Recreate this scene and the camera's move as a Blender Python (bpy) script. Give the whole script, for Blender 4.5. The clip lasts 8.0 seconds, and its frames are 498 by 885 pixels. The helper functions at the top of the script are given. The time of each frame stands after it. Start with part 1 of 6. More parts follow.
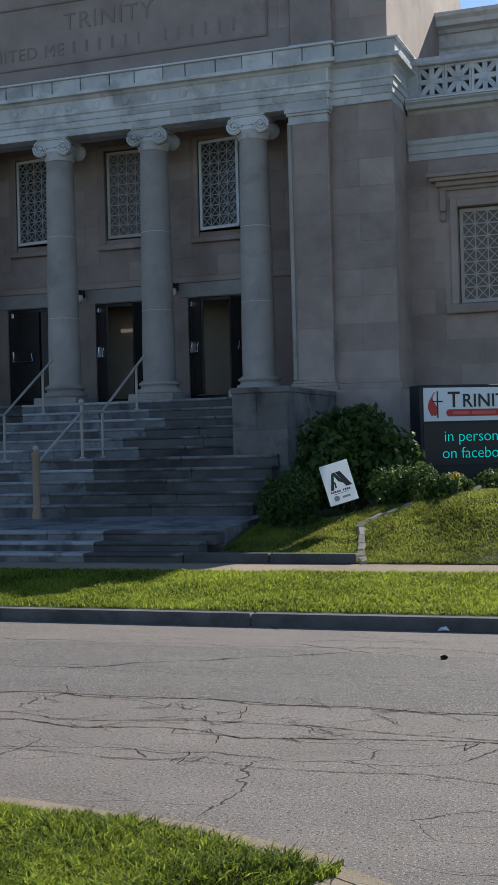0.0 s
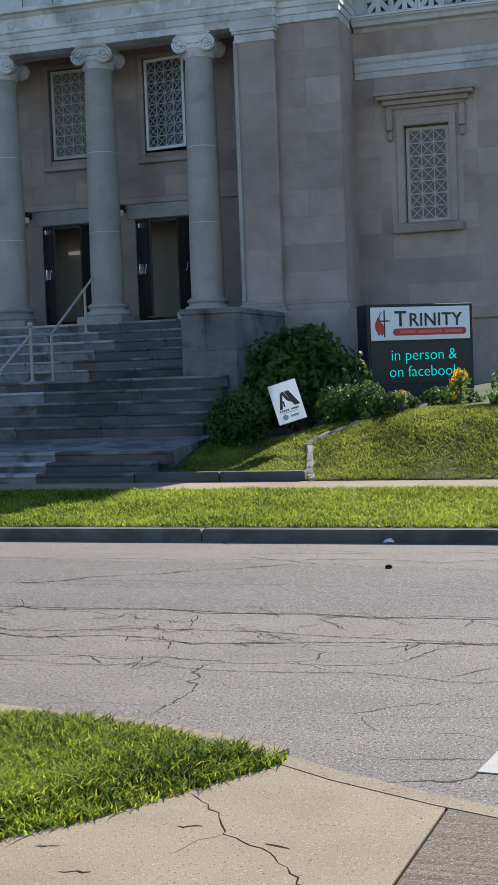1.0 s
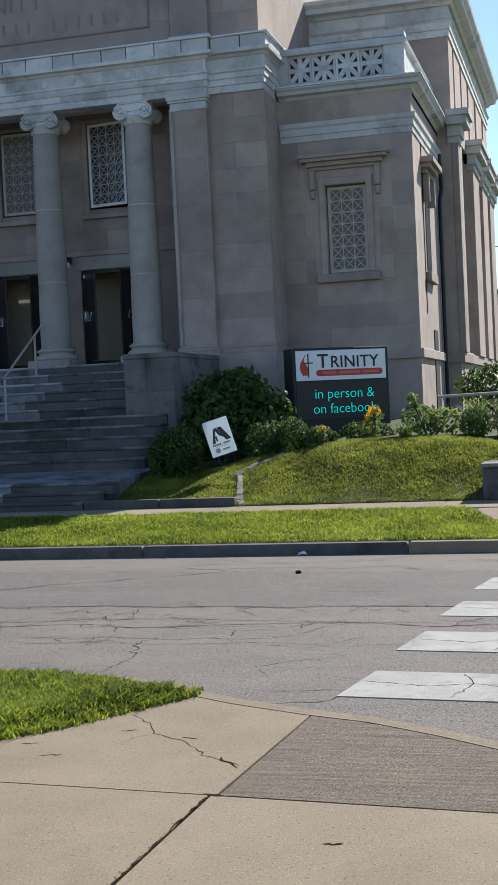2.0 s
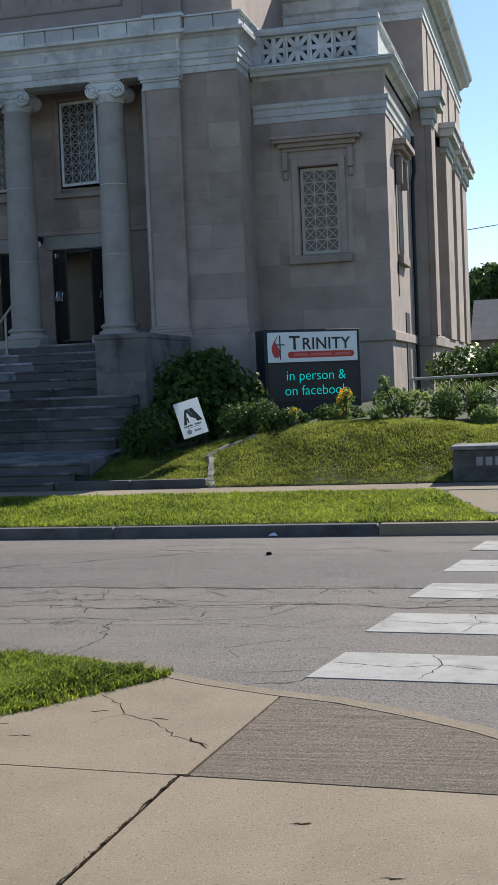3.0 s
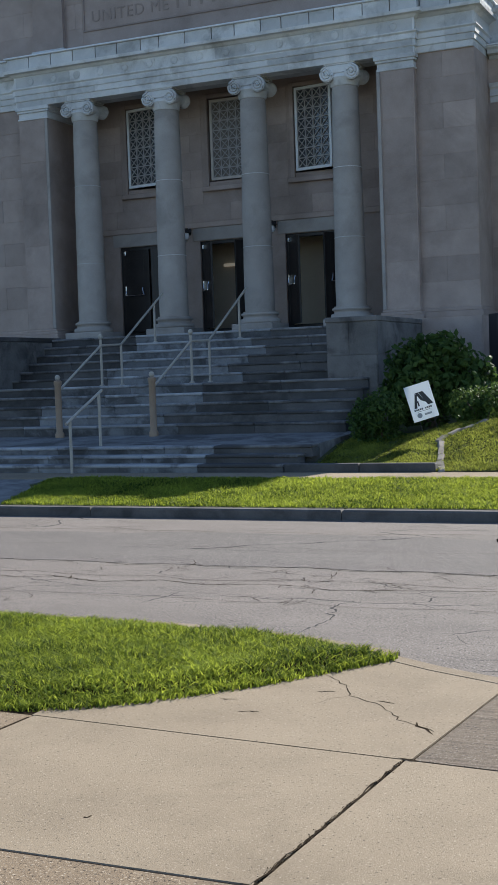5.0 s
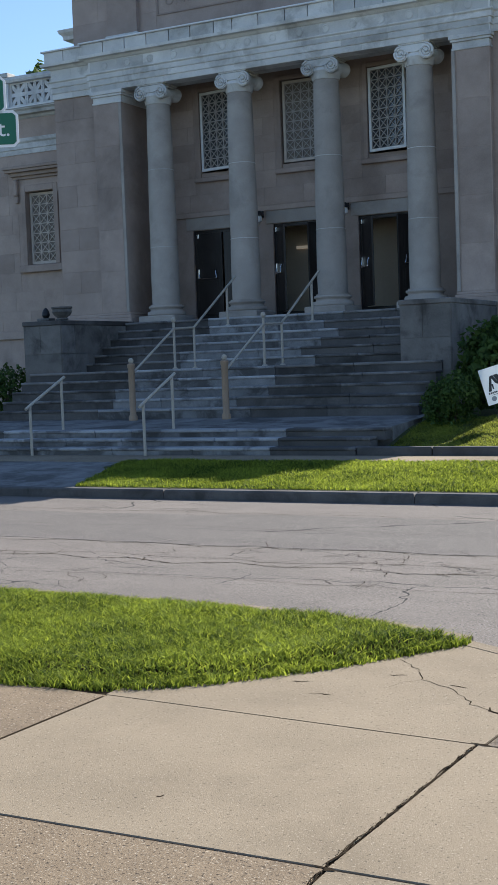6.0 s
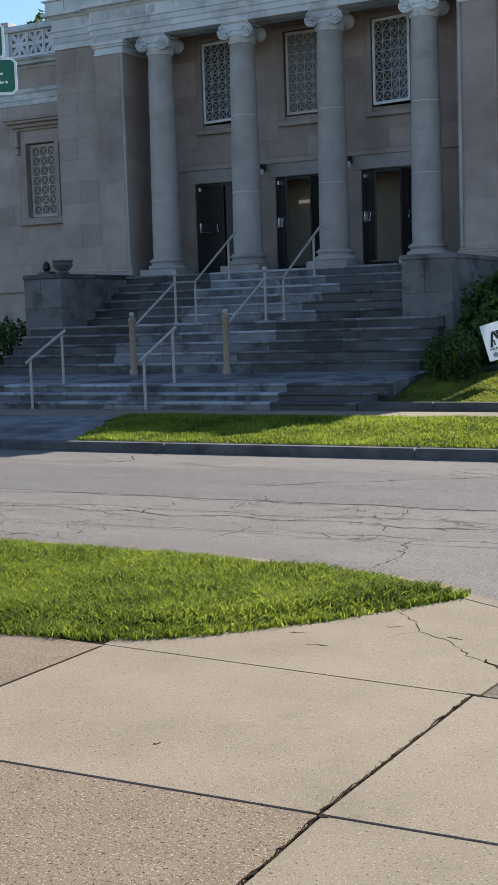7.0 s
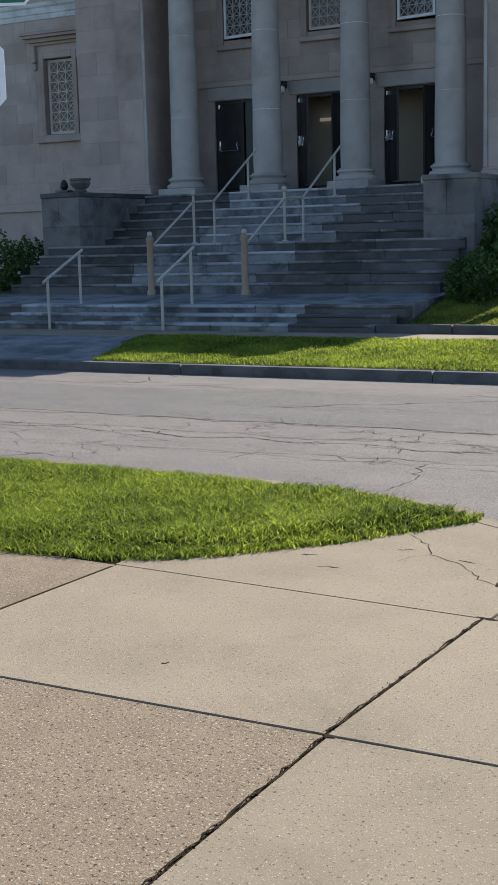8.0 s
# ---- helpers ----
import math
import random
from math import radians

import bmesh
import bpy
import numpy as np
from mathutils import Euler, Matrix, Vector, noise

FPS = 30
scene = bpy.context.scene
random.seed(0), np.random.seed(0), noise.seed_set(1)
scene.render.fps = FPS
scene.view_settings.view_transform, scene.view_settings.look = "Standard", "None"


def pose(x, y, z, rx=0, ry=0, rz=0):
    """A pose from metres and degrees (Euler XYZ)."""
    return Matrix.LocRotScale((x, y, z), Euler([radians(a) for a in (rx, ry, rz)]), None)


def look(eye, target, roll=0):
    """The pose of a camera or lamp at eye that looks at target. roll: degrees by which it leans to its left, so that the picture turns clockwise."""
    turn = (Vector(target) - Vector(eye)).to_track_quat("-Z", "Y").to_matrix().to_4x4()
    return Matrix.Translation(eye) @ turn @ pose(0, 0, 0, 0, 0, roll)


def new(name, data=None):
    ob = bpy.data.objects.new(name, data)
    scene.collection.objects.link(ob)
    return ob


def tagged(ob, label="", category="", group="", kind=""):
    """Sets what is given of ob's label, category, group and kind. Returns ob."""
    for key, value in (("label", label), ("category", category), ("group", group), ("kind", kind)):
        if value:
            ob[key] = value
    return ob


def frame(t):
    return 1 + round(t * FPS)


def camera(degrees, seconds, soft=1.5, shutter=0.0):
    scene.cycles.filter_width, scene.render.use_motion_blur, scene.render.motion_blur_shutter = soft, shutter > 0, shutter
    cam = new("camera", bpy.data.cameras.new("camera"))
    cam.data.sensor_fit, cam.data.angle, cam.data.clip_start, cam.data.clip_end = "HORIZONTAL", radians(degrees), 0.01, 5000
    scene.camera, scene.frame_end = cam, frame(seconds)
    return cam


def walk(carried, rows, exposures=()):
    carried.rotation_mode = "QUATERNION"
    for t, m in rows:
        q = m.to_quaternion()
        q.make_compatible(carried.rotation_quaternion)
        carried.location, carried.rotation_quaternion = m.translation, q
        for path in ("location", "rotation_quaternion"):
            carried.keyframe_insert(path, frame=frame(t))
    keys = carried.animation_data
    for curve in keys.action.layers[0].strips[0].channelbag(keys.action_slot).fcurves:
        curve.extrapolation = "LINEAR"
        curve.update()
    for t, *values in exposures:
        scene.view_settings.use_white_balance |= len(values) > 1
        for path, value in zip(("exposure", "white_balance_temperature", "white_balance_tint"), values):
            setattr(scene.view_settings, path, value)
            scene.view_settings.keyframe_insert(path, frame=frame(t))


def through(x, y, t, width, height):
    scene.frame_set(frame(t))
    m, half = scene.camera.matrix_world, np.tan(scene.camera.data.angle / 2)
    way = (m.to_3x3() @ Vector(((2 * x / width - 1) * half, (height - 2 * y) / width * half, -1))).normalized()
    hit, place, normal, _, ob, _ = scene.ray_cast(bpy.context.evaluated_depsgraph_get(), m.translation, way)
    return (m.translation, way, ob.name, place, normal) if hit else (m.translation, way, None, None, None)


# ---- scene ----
cam = camera(22.2, 8.0, soft=1.2)

# seconds, eye, then yaw to the left of +y, pitch and lean, in degrees
PATH = [
    (0, -0.88, 2.2, 1.79, 19.8, 0.19, -1.5),
    (0.25, -0.86, 2.2, 1.77, 20.9, -1.4, -2.0),
    (0.5, -0.826, 2.2, 1.75, 19.98, -3.38, -2.44),
    (0.8, -0.82, 2.15, 1.74, 18.4, -3.4, -2.25),
    (1, -0.786, 2.0, 1.738, 17.71, -3.31, -2.12),
    (1.1, -0.4, 1.0, 1.745, 17.9, -2.75, -2.25),
    (1.2, -0.05, 0.12, 1.74, 18.25, -2.05, -2.4),
    (1.4, 0.0, 0.0, 1.75, 18.2, -1.7, -2.6),
    (1.5, 0.0, 0.0, 1.75, 18.18, -1.02, -2.74),
    (2, 0.0, 0.0, 1.75, 15.19, -1.73, -2.72),
    (2.2, 0.0, 0.0, 1.75, 14.40, -1.87, -2.70),
    (3.3, 0.0, 0.0, 1.75, 13.93, -2.79, -2.36),
    (3.5, 0.0, 0.0, 1.75, 14.49, -2.80, -2.34),
    (4, 0.0, 0.0, 1.75, 17.10, -2.81, -2.34),
    (4.5, 0.0, 0.0, 1.75, 20.90, -2.86, -2.35),
    (5, 0.0, 0.0, 1.75, 24.30, -2.99, -2.07),
    (6.3, 0.0, 0.0, 1.75, 27.81, -3.84, -2.21),
    (6.5, 0.0, 0.0, 1.75, 27.79, -4.08, -2.23),
    (7, 0.007, 0.016, 1.723, 27.728, -5.61, -1.833),
    (7.5, 0.031, 0.026, 1.688, 28.243, -8.742, -1.458),
    (8, 0.015, 0.08, 1.71, 28.72, -9.09, -1.50),
]


def aimed(x, y, z, yaw, pitch, lean):
    return pose(x, y, z, 0, 0, yaw) @ pose(0, 0, 0, 90 + pitch, 0, 0) @ pose(0, 0, 0, 0, 0, lean)


BASE_STOPS = 0.93
walk(cam, [(t, aimed(*place)) for t, *place in PATH],
     exposures=[(t, BASE_STOPS + s, 6250, 10) for t, s in ((0.0, -0.38), (0.5, -0.12), (1.0, 0.12), (1.5, 0.1), (2.2, -0.27), (3.5, -0.35), (4.5, -0.15), (5.2, 0.0), (6.5, 0.05), (8.0, 0.05))])

# ---- light ----
TO_SUN = Vector((0.40, 1.0, 0.80)).normalized()
world = bpy.data.worlds.new("sky")
scene.world = world
world.use_nodes = True
wn = world.node_tree
sky = wn.nodes.new("ShaderNodeTexSky")
sky.sky_type = "NISHITA"
sky.sun_disc = False
sky.sun_elevation = math.asin(TO_SUN.z)
sky.sun_rotation = math.atan2(TO_SUN.x, TO_SUN.y)
sky.air_density, sky.dust_density, sky.ozone_density = 1.0, 0.2, 3.5
wn.links.new(sky.outputs[0], wn.nodes["Background"].inputs[0])
wn.nodes["Background"].inputs[1].default_value = 0.097

sun_data = bpy.data.lights.new("sun", "SUN")
sun_data.energy, sun_data.angle, sun_data.color = 5.0, radians(0.53), (1.0, 0.94, 0.83)
sun = new("sun", sun_data)
sun.matrix_world = look(TO_SUN * 60, (0, 0, 0))

# ---- materials ----
def node(nt, kind, **values):
    n = nt.nodes.new(kind)
    for key, value in values.items():
        n.inputs[key.replace("_", " ")].default_value = value
    return n


def surf(name, dark, light, rough=0.85, scale=3.0, grain=60.0, bump=0.3, metal=0.0, vary=0.0, stain=None, stain_scale=0.6,
         stain_edge=(0.52, 0.68), stain_amount=0.7, stretch=(1, 1, 1), local=False, spec=0.4, grainy=0.7, brushed=False, mottle=1.5, speck=None, speck_scale=110.0, speck_edge=(0.60, 0.66)):
    """A weathered surface: two tones at a large scale, a fine grain with relief, and stains with an edge of their own."""
    m = bpy.data.materials.new(name)
    m.use_nodes = True
    nt = m.node_tree
    L = nt.links.new
    b = nt.nodes["Principled BSDF"]
    b.inputs["Metallic"].default_value = metal
    b.inputs["Specular IOR Level"].default_value = spec
    if local:
        where = nt.nodes.new("ShaderNodeTexCoord").outputs["Object"]
    else:
        where = nt.nodes.new("ShaderNodeNewGeometry").outputs["Position"]
    mp = nt.nodes.new("ShaderNodeMapping")
    mp.inputs["Scale"].default_value = stretch
    L(where, mp.inputs["Vector"])
    big = node(nt, "ShaderNodeTexNoise", Scale=scale, Detail=6.0, Roughness=0.62)
    fine = node(nt, "ShaderNodeTexNoise", Scale=grain, Detail=5.0, Roughness=0.7)
    L(mp.outputs[0], big.inputs["Vector"])
    L(mp.outputs[0] if brushed else where, fine.inputs["Vector"])
    blend = node(nt, "ShaderNodeMath")
    blend.operation = "MULTIPLY_ADD"
    L(fine.outputs[0], blend.inputs[0])
    blend.inputs[1].default_value = grainy
    half = nt.nodes.new("ShaderNodeMath")
    half.operation = "MULTIPLY_ADD"
    L(big.outputs[0], half.inputs[0])
    half.inputs[1].default_value = mottle
    half.inputs[2].default_value = 0.5 - 0.5 * mottle - 0.5 * grainy
    L(half.outputs[0], blend.inputs[2])
    mix = nt.nodes.new("ShaderNodeMix")
    mix.data_type = "RGBA"
    L(blend.outputs[0], mix.inputs[0])
    mix.inputs[6].default_value = (*dark, 1)
    mix.inputs[7].default_value = (*light, 1)
    out = mix.outputs[2]
    if stain:
        st = node(nt, "ShaderNodeTexNoise", Scale=stain_scale, Detail=7.0, Roughness=0.65, Distortion=0.4)
        L(where, st.inputs["Vector"])
        ramp = nt.nodes.new("ShaderNodeMapRange")
        ramp.inputs["From Min"].default_value, ramp.inputs["From Max"].default_value = stain_edge
        ramp.inputs["To Max"].default_value = stain_amount
        L(st.outputs[0], ramp.inputs["Value"])
        sm = nt.nodes.new("ShaderNodeMix")
        sm.data_type = "RGBA"
        L(ramp.outputs[0], sm.inputs[0])
        L(out, sm.inputs[6])
        sm.inputs[7].default_value = (*stain, 1)
        out = sm.outputs[2]
    if speck:
        for k, tone in enumerate(speck):
            sp = node(nt, "ShaderNodeTexNoise", Scale=speck_scale * (1 + 0.35 * k), Detail=1.5, Roughness=0.6)
            shift = nt.nodes.new("ShaderNodeVectorMath")
            shift.inputs[1].default_value = (7.3 * k, 3.1 * k, 0)
            L(where, shift.inputs[0])
            L(shift.outputs[0], sp.inputs["Vector"])
            cut = nt.nodes.new("ShaderNodeMapRange")
            cut.inputs["From Min"].default_value, cut.inputs["From Max"].default_value = speck_edge
            L(sp.outputs[0], cut.inputs["Value"])
            pm = nt.nodes.new("ShaderNodeMix")
            pm.data_type = "RGBA"
            L(cut.outputs[0], pm.inputs[0])
            L(out, pm.inputs[6])
            pm.inputs[7].default_value = (*tone, 1)
            out = pm.outputs[2]
    if vary:
        info = nt.nodes.new("ShaderNodeObjectInfo")
        amount = nt.nodes.new("ShaderNodeMapRange")
        amount.inputs["To Min"].default_value, amount.inputs["To Max"].default_value = 1 - vary, 1 + vary
        L(info.outputs["Random"], amount.inputs["Value"])
        hsv = nt.nodes.new("ShaderNodeHueSaturation")
        L(out, hsv.inputs["Color"])
        L(amount.outputs[0], hsv.inputs["Value"])
        out = hsv.outputs[0]
    L(out, b.inputs["Base Color"])
    rr = nt.nodes.new("ShaderNodeMapRange")
    rr.inputs["To Min"].default_value, rr.inputs["To Max"].default_value = rough - 0.08, min(1.0, rough + 0.1)
    L(big.outputs[0], rr.inputs["Value"])
    L(rr.outputs[0], b.inputs["Roughness"])
    if bump:
        bp = node(nt, "ShaderNodeBump", Strength=bump, Distance=0.01)
        L(fine.outputs[0], bp.inputs["Height"])
        L(bp.outputs[0], b.inputs["Normal"])
    return m


def plain(name, colour, rough=0.5, metal=0.0, glow=0.0, spec=0.5):
    m = bpy.data.materials.new(name)
    m.use_nodes = True
    b = m.node_tree.nodes["Principled BSDF"]
    b.inputs["Base Color"].default_value = (*colour, 1)
    b.inputs["Roughness"].default_value, b.inputs["Metallic"].default_value = rough, metal
    b.inputs["Specular IOR Level"].default_value = spec
    if glow:
        b.inputs["Emission Color"].default_value = (*colour, 1)
        b.inputs["Emission Strength"].default_value = glow
    return m


def leafy(name, dark, light, rough=0.55, through=0.35, blotch=1.5):
    """Leaves and blades: each island a tone of its own, and light that passes through."""
    m = bpy.data.materials.new(name)
    m.use_nodes = True
    nt = m.node_tree
    L = nt.links.new
    b = nt.nodes["Principled BSDF"]
    geo = nt.nodes.new("ShaderNodeNewGeometry")
    big = node(nt, "ShaderNodeTexNoise", Scale=1.3, Detail=3.0)
    L(geo.outputs["Position"], big.inputs["Vector"])
    add = nt.nodes.new("ShaderNodeMath")
    add.operation = "MULTIPLY_ADD"
    add.inputs[1].default_value = 0.85
    L(geo.outputs["Random Per Island"], add.inputs[0])
    lift = nt.nodes.new("ShaderNodeMath")
    lift.operation = "MULTIPLY_ADD"
    lift.inputs[1].default_value, lift.inputs[2].default_value = blotch, 0.1 - 0.5 * blotch
    L(big.outputs[0], lift.inputs[0])
    L(lift.outputs[0], add.inputs[2])
    mix = nt.nodes.new("ShaderNodeMix")
    mix.data_type = "RGBA"
    L(add.outputs[0], mix.inputs[0])
    mix.inputs[6].default_value = (*dark, 1)
    mix.inputs[7].default_value = (*light, 1)
    L(mix.outputs[2], b.inputs["Base Color"])
    b.inputs["Roughness"].default_value = rough + 0.1
    b.inputs["Specular IOR Level"].default_value = 0.15
    tr = nt.nodes.new("ShaderNodeBsdfTranslucent")
    warm = nt.nodes.new("ShaderNodeHueSaturation")
    warm.inputs["Value"].default_value = 1.7
    warm.inputs["Hue"].default_value = 0.485
    L(mix.outputs[2], warm.inputs["Color"])
    L(warm.outputs[0], tr.inputs["Color"])
    sh = nt.nodes.new("ShaderNodeMixShader")
    sh.inputs[0].default_value = through
    L(b.outputs[0], sh.inputs[1])
    L(tr.outputs[0], sh.inputs[2])
    L(sh.outputs[0], nt.nodes["Material Output"].inputs["Surface"])
    return m


def cracked(name, dark, light, crack, scales, width, rough=0.9, grain=90.0, bump=0.5, patch=None):
    """Old paving: coarse grain, worn patches, and a net of cracks."""
    m = surf(name, dark, light, rough, 2.0, grain, bump, stain=patch, stain_scale=0.35, stain_amount=0.5, grainy=0.9, stretch=(0.45, 1, 1), mottle=0.8, speck=((0.034, 0.030, 0.028), (0.30, 0.268, 0.245)), speck_scale=55, speck_edge=(0.585, 0.645))
    nt = m.node_tree
    L = nt.links.new
    b = nt.nodes["Principled BSDF"]
    out = b.inputs["Base Color"].links[0].from_socket
    geo = nt.nodes.new("ShaderNodeNewGeometry")
    for scale, stretch in scales:
        wob = node(nt, "ShaderNodeTexNoise", Scale=2.2, Detail=4.0)
        L(geo.outputs["Position"], wob.inputs["Vector"])
        sc = nt.nodes.new("ShaderNodeVectorMath")
        sc.operation = "MULTIPLY_ADD"
        L(wob.outputs["Color"], sc.inputs[0])
        sc.inputs[1].default_value = (0.5, 0.35, 0)
        L(geo.outputs["Position"], sc.inputs[2])
        mp = nt.nodes.new("ShaderNodeMapping")
        mp.inputs["Scale"].default_value = stretch
        L(sc.outputs[0], mp.inputs["Vector"])
        vo = node(nt, "ShaderNodeTexVoronoi", Scale=scale)
        vo.feature = "DISTANCE_TO_EDGE"
        L(mp.outputs[0], vo.inputs["Vector"])
        gate = node(nt, "ShaderNodeTexNoise", Scale=0.7, Detail=2.0)
        L(geo.outputs["Position"], gate.inputs["Vector"])
        wid = nt.nodes.new("ShaderNodeMapRange")
        wid.inputs["From Min"].default_value, wid.inputs["From Max"].default_value = 0.42, 0.62
        wid.inputs["To Min"].default_value, wid.inputs["To Max"].default_value = 0.0, width
        L(gate.outputs[0], wid.inputs["Value"])
        less = nt.nodes.new("ShaderNodeMath")
        less.operation = "LESS_THAN"
        L(vo.outputs["Distance"], less.inputs[0])
        L(wid.outputs[0], less.inputs[1])
        mx = nt.nodes.new("ShaderNodeMix")
        mx.data_type = "RGBA"
        L(less.outputs[0], mx.inputs[0])
        L(out, mx.inputs[6])
        mx.inputs[7].default_value = (*crack, 1)
        out = mx.outputs[2]
    L(out, b.inputs["Base Color"])
    return m


SANDSTONE = surf("sandstone", (0.275, 0.215, 0.185), (0.47, 0.378, 0.330), 0.9, 1.4, 45, 0.3, vary=0.12, stain=(0.17, 0.135, 0.117), stain_scale=0.5, stain_amount=0.5)
LIMESTONE = surf("pale_limestone", (0.45, 0.455, 0.455), (0.70, 0.695, 0.68), 0.85, 2.0, 50, 0.3, vary=0.18, stain=(0.25, 0.24, 0.225), stain_scale=1.6, stain_edge=(0.50, 0.66), stain_amount=0.6)
COLUMN_STONE = surf("grey_column_stone", (0.275, 0.248, 0.225), (0.42, 0.384, 0.352), 0.9, 1.8, 50, 0.3, vary=0.08, stain=(0.19, 0.171, 0.155), stain_scale=1.0, stain_amount=0.5)
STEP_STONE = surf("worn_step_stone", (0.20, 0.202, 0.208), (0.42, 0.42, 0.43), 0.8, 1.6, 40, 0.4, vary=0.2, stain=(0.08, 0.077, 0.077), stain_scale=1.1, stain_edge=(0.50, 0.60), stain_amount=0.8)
# Darker than the worn treads: riser shade is put into the colour
WORN_SHADE_RISER = surf("worn_shade_riser_stone", (0.10, 0.102, 0.108), (0.26, 0.262, 0.27), 0.85, 2.4, 40, 0.5, vary=0.28, stain=(0.05, 0.048, 0.047), stain_scale=1.3, stain_edge=(0.47, 0.58), stain_amount=0.8)
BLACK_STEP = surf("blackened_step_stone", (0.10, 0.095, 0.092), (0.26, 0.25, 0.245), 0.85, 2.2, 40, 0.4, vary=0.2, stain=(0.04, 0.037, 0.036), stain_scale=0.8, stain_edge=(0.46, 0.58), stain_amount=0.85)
CHEEK = surf("weathered_cheek_stone", (0.10, 0.094, 0.089), (0.22, 0.206, 0.194), 0.9, 2.2, 50, 0.5, vary=0.12, stain=(0.045, 0.042, 0.04), stain_scale=1.5, stain_edge=(0.50, 0.66), stain_amount=0.75)
EDGING = surf("dull_edging_stone", (0.15, 0.135, 0.115), (0.30, 0.27, 0.235), 0.9, 4.0, 60, 0.6, vary=0.15, stain=(0.08, 0.07, 0.05), stain_scale=3.0)
LEAD = surf("pale_lead_edge", (0.60, 0.62, 0.64), (0.80, 0.81, 0.82), 0.6, 2.0, 50, 0.1)
# Darker stone: shade of cut letters and the sunk tablet edge put in colour
CUT_SHADE = surf("cut_shade_stone", (0.215, 0.17, 0.146), (0.33, 0.265, 0.232), 0.95, 1.6, 50, 0.2)
# Black stain and the shade of step fronts, both held in this tone
RISER_STONE = surf("stained_shade_riser_stone", (0.05, 0.048, 0.048), (0.135, 0.128, 0.125), 0.85, 1.4, 40, 0.4, vary=0.25, stain=(0.03, 0.028, 0.027), stain_scale=0.6, stain_edge=(0.46, 0.60), stain_amount=0.8)
CONCRETE = surf("pavement_concrete", (0.168, 0.132, 0.090), (0.298, 0.240, 0.170), 0.9, 1.3, 150, 0.35, vary=0.07, stain=(0.150, 0.118, 0.081), stain_scale=0.9, stain_amount=0.55, grainy=0.9, mottle=1.1, spec=0.25, speck=((0.085, 0.067, 0.047), (0.37, 0.31, 0.235)), speck_scale=72, speck_edge=(0.625, 0.70))
AGGREGATE = surf("exposed_aggregate", (0.127, 0.092, 0.059), (0.255, 0.194, 0.131), 0.9, 6.0, 110, 0.6, vary=0.06, stain=(0.13, 0.096, 0.066), stain_scale=1.6, stain_amount=0.45, mottle=0.9, grainy=0.9, spec=0.25, speck=((0.055, 0.041, 0.029), (0.36, 0.30, 0.225)), speck_scale=60, speck_edge=(0.60, 0.67))
RAMP = surf("brushed_ramp_concrete", (0.084, 0.065, 0.048), (0.255, 0.204, 0.155), 0.92, 9.0, 60, 0.9, stretch=(0.16, 4.0, 1), brushed=True, mottle=2.0, spec=0.25, speck=((0.06, 0.05, 0.042), (0.34, 0.295, 0.24)), speck_scale=70, speck_edge=(0.60, 0.68))
OLD_CONCRETE = surf("old_concrete", (0.105, 0.102, 0.10), (0.27, 0.262, 0.255), 0.9, 2.0, 60, 0.5, stain=(0.05, 0.047, 0.045), stain_scale=1.3, stain_edge=(0.46, 0.60), stain_amount=0.8)
# Dark tone holds the shade on the kerb's street side, besides its stains
KERB = surf("dark_kerb_concrete", (0.05, 0.047, 0.046), (0.15, 0.142, 0.137), 0.9, 2.0, 60, 0.6, vary=0.1, stain=(0.03, 0.028, 0.027), stain_scale=1.2, stain_edge=(0.48, 0.62))
ASPHALT = cracked("old_asphalt", (0.060, 0.050, 0.043), (0.240, 0.208, 0.184), (0.018, 0.016, 0.015), [(0.42, (0.28, 1.5, 0)), (1.3, (0.45, 1.3, 0))], 0.0050, 0.9, 120, 0.6, patch=(0.120, 0.105, 0.095))
PATCH = cracked("patched_asphalt", (0.045, 0.039, 0.036), (0.178, 0.158, 0.145), (0.018, 0.016, 0.015), [(0.5, (0.2, 1.2, 0))], 0.004, 0.9, 150, 0.6, patch=(0.092, 0.082, 0.076))
PAINT_LINE = surf("worn_road_paint", (0.26, 0.247, 0.228), (0.44, 0.425, 0.40), 0.85, 3.0, 150, 0.5, stain=(0.16, 0.147, 0.137), stain_scale=4.0, stain_edge=(0.54, 0.70), stain_amount=0.6, spec=0.2)
SOIL = surf("dark_soil", (0.016, 0.012, 0.008), (0.045, 0.033, 0.022), 0.95, 5.0, 50, 0.9, spec=0.03)
TURF = surf("turf_floor", (0.025, 0.036, 0.011), (0.075, 0.085, 0.028), 0.95, 2.5, 70, 1.0)
GRASS = leafy("grass_blades", (0.013, 0.036, 0.005), (0.26, 0.325, 0.04), 0.5, 0.5, 1.0)
DRY_GRASS = leafy("bank_grass_blades", (0.045, 0.062, 0.012), (0.245, 0.285, 0.048), 0.55, 0.5, 2.0)
LEAF = leafy("shrub_leaves", (0.022, 0.05, 0.012), (0.075, 0.125, 0.03), 0.45, 0.28)
LIGHT_LEAF = leafy("pale_leaves", (0.06, 0.11, 0.03), (0.20, 0.26, 0.08), 0.5, 0.4)
PETAL = leafy("yellow_petals", (0.62, 0.34, 0.02), (0.85, 0.55, 0.04), 0.5, 0.3)
BARK = surf("bark", (0.05, 0.038, 0.028), (0.13, 0.10, 0.075), 0.95, 6, 50, 0.9)
RAIL_PAINT = surf("tan_rail_paint", (0.33, 0.29, 0.24), (0.46, 0.42, 0.36), 0.55, 5, 60, 0.2, local=True)
RAIL_POST = surf("brown_post_paint", (0.26, 0.18, 0.12), (0.36, 0.26, 0.18), 0.6, 5, 60, 0.2, local=True)
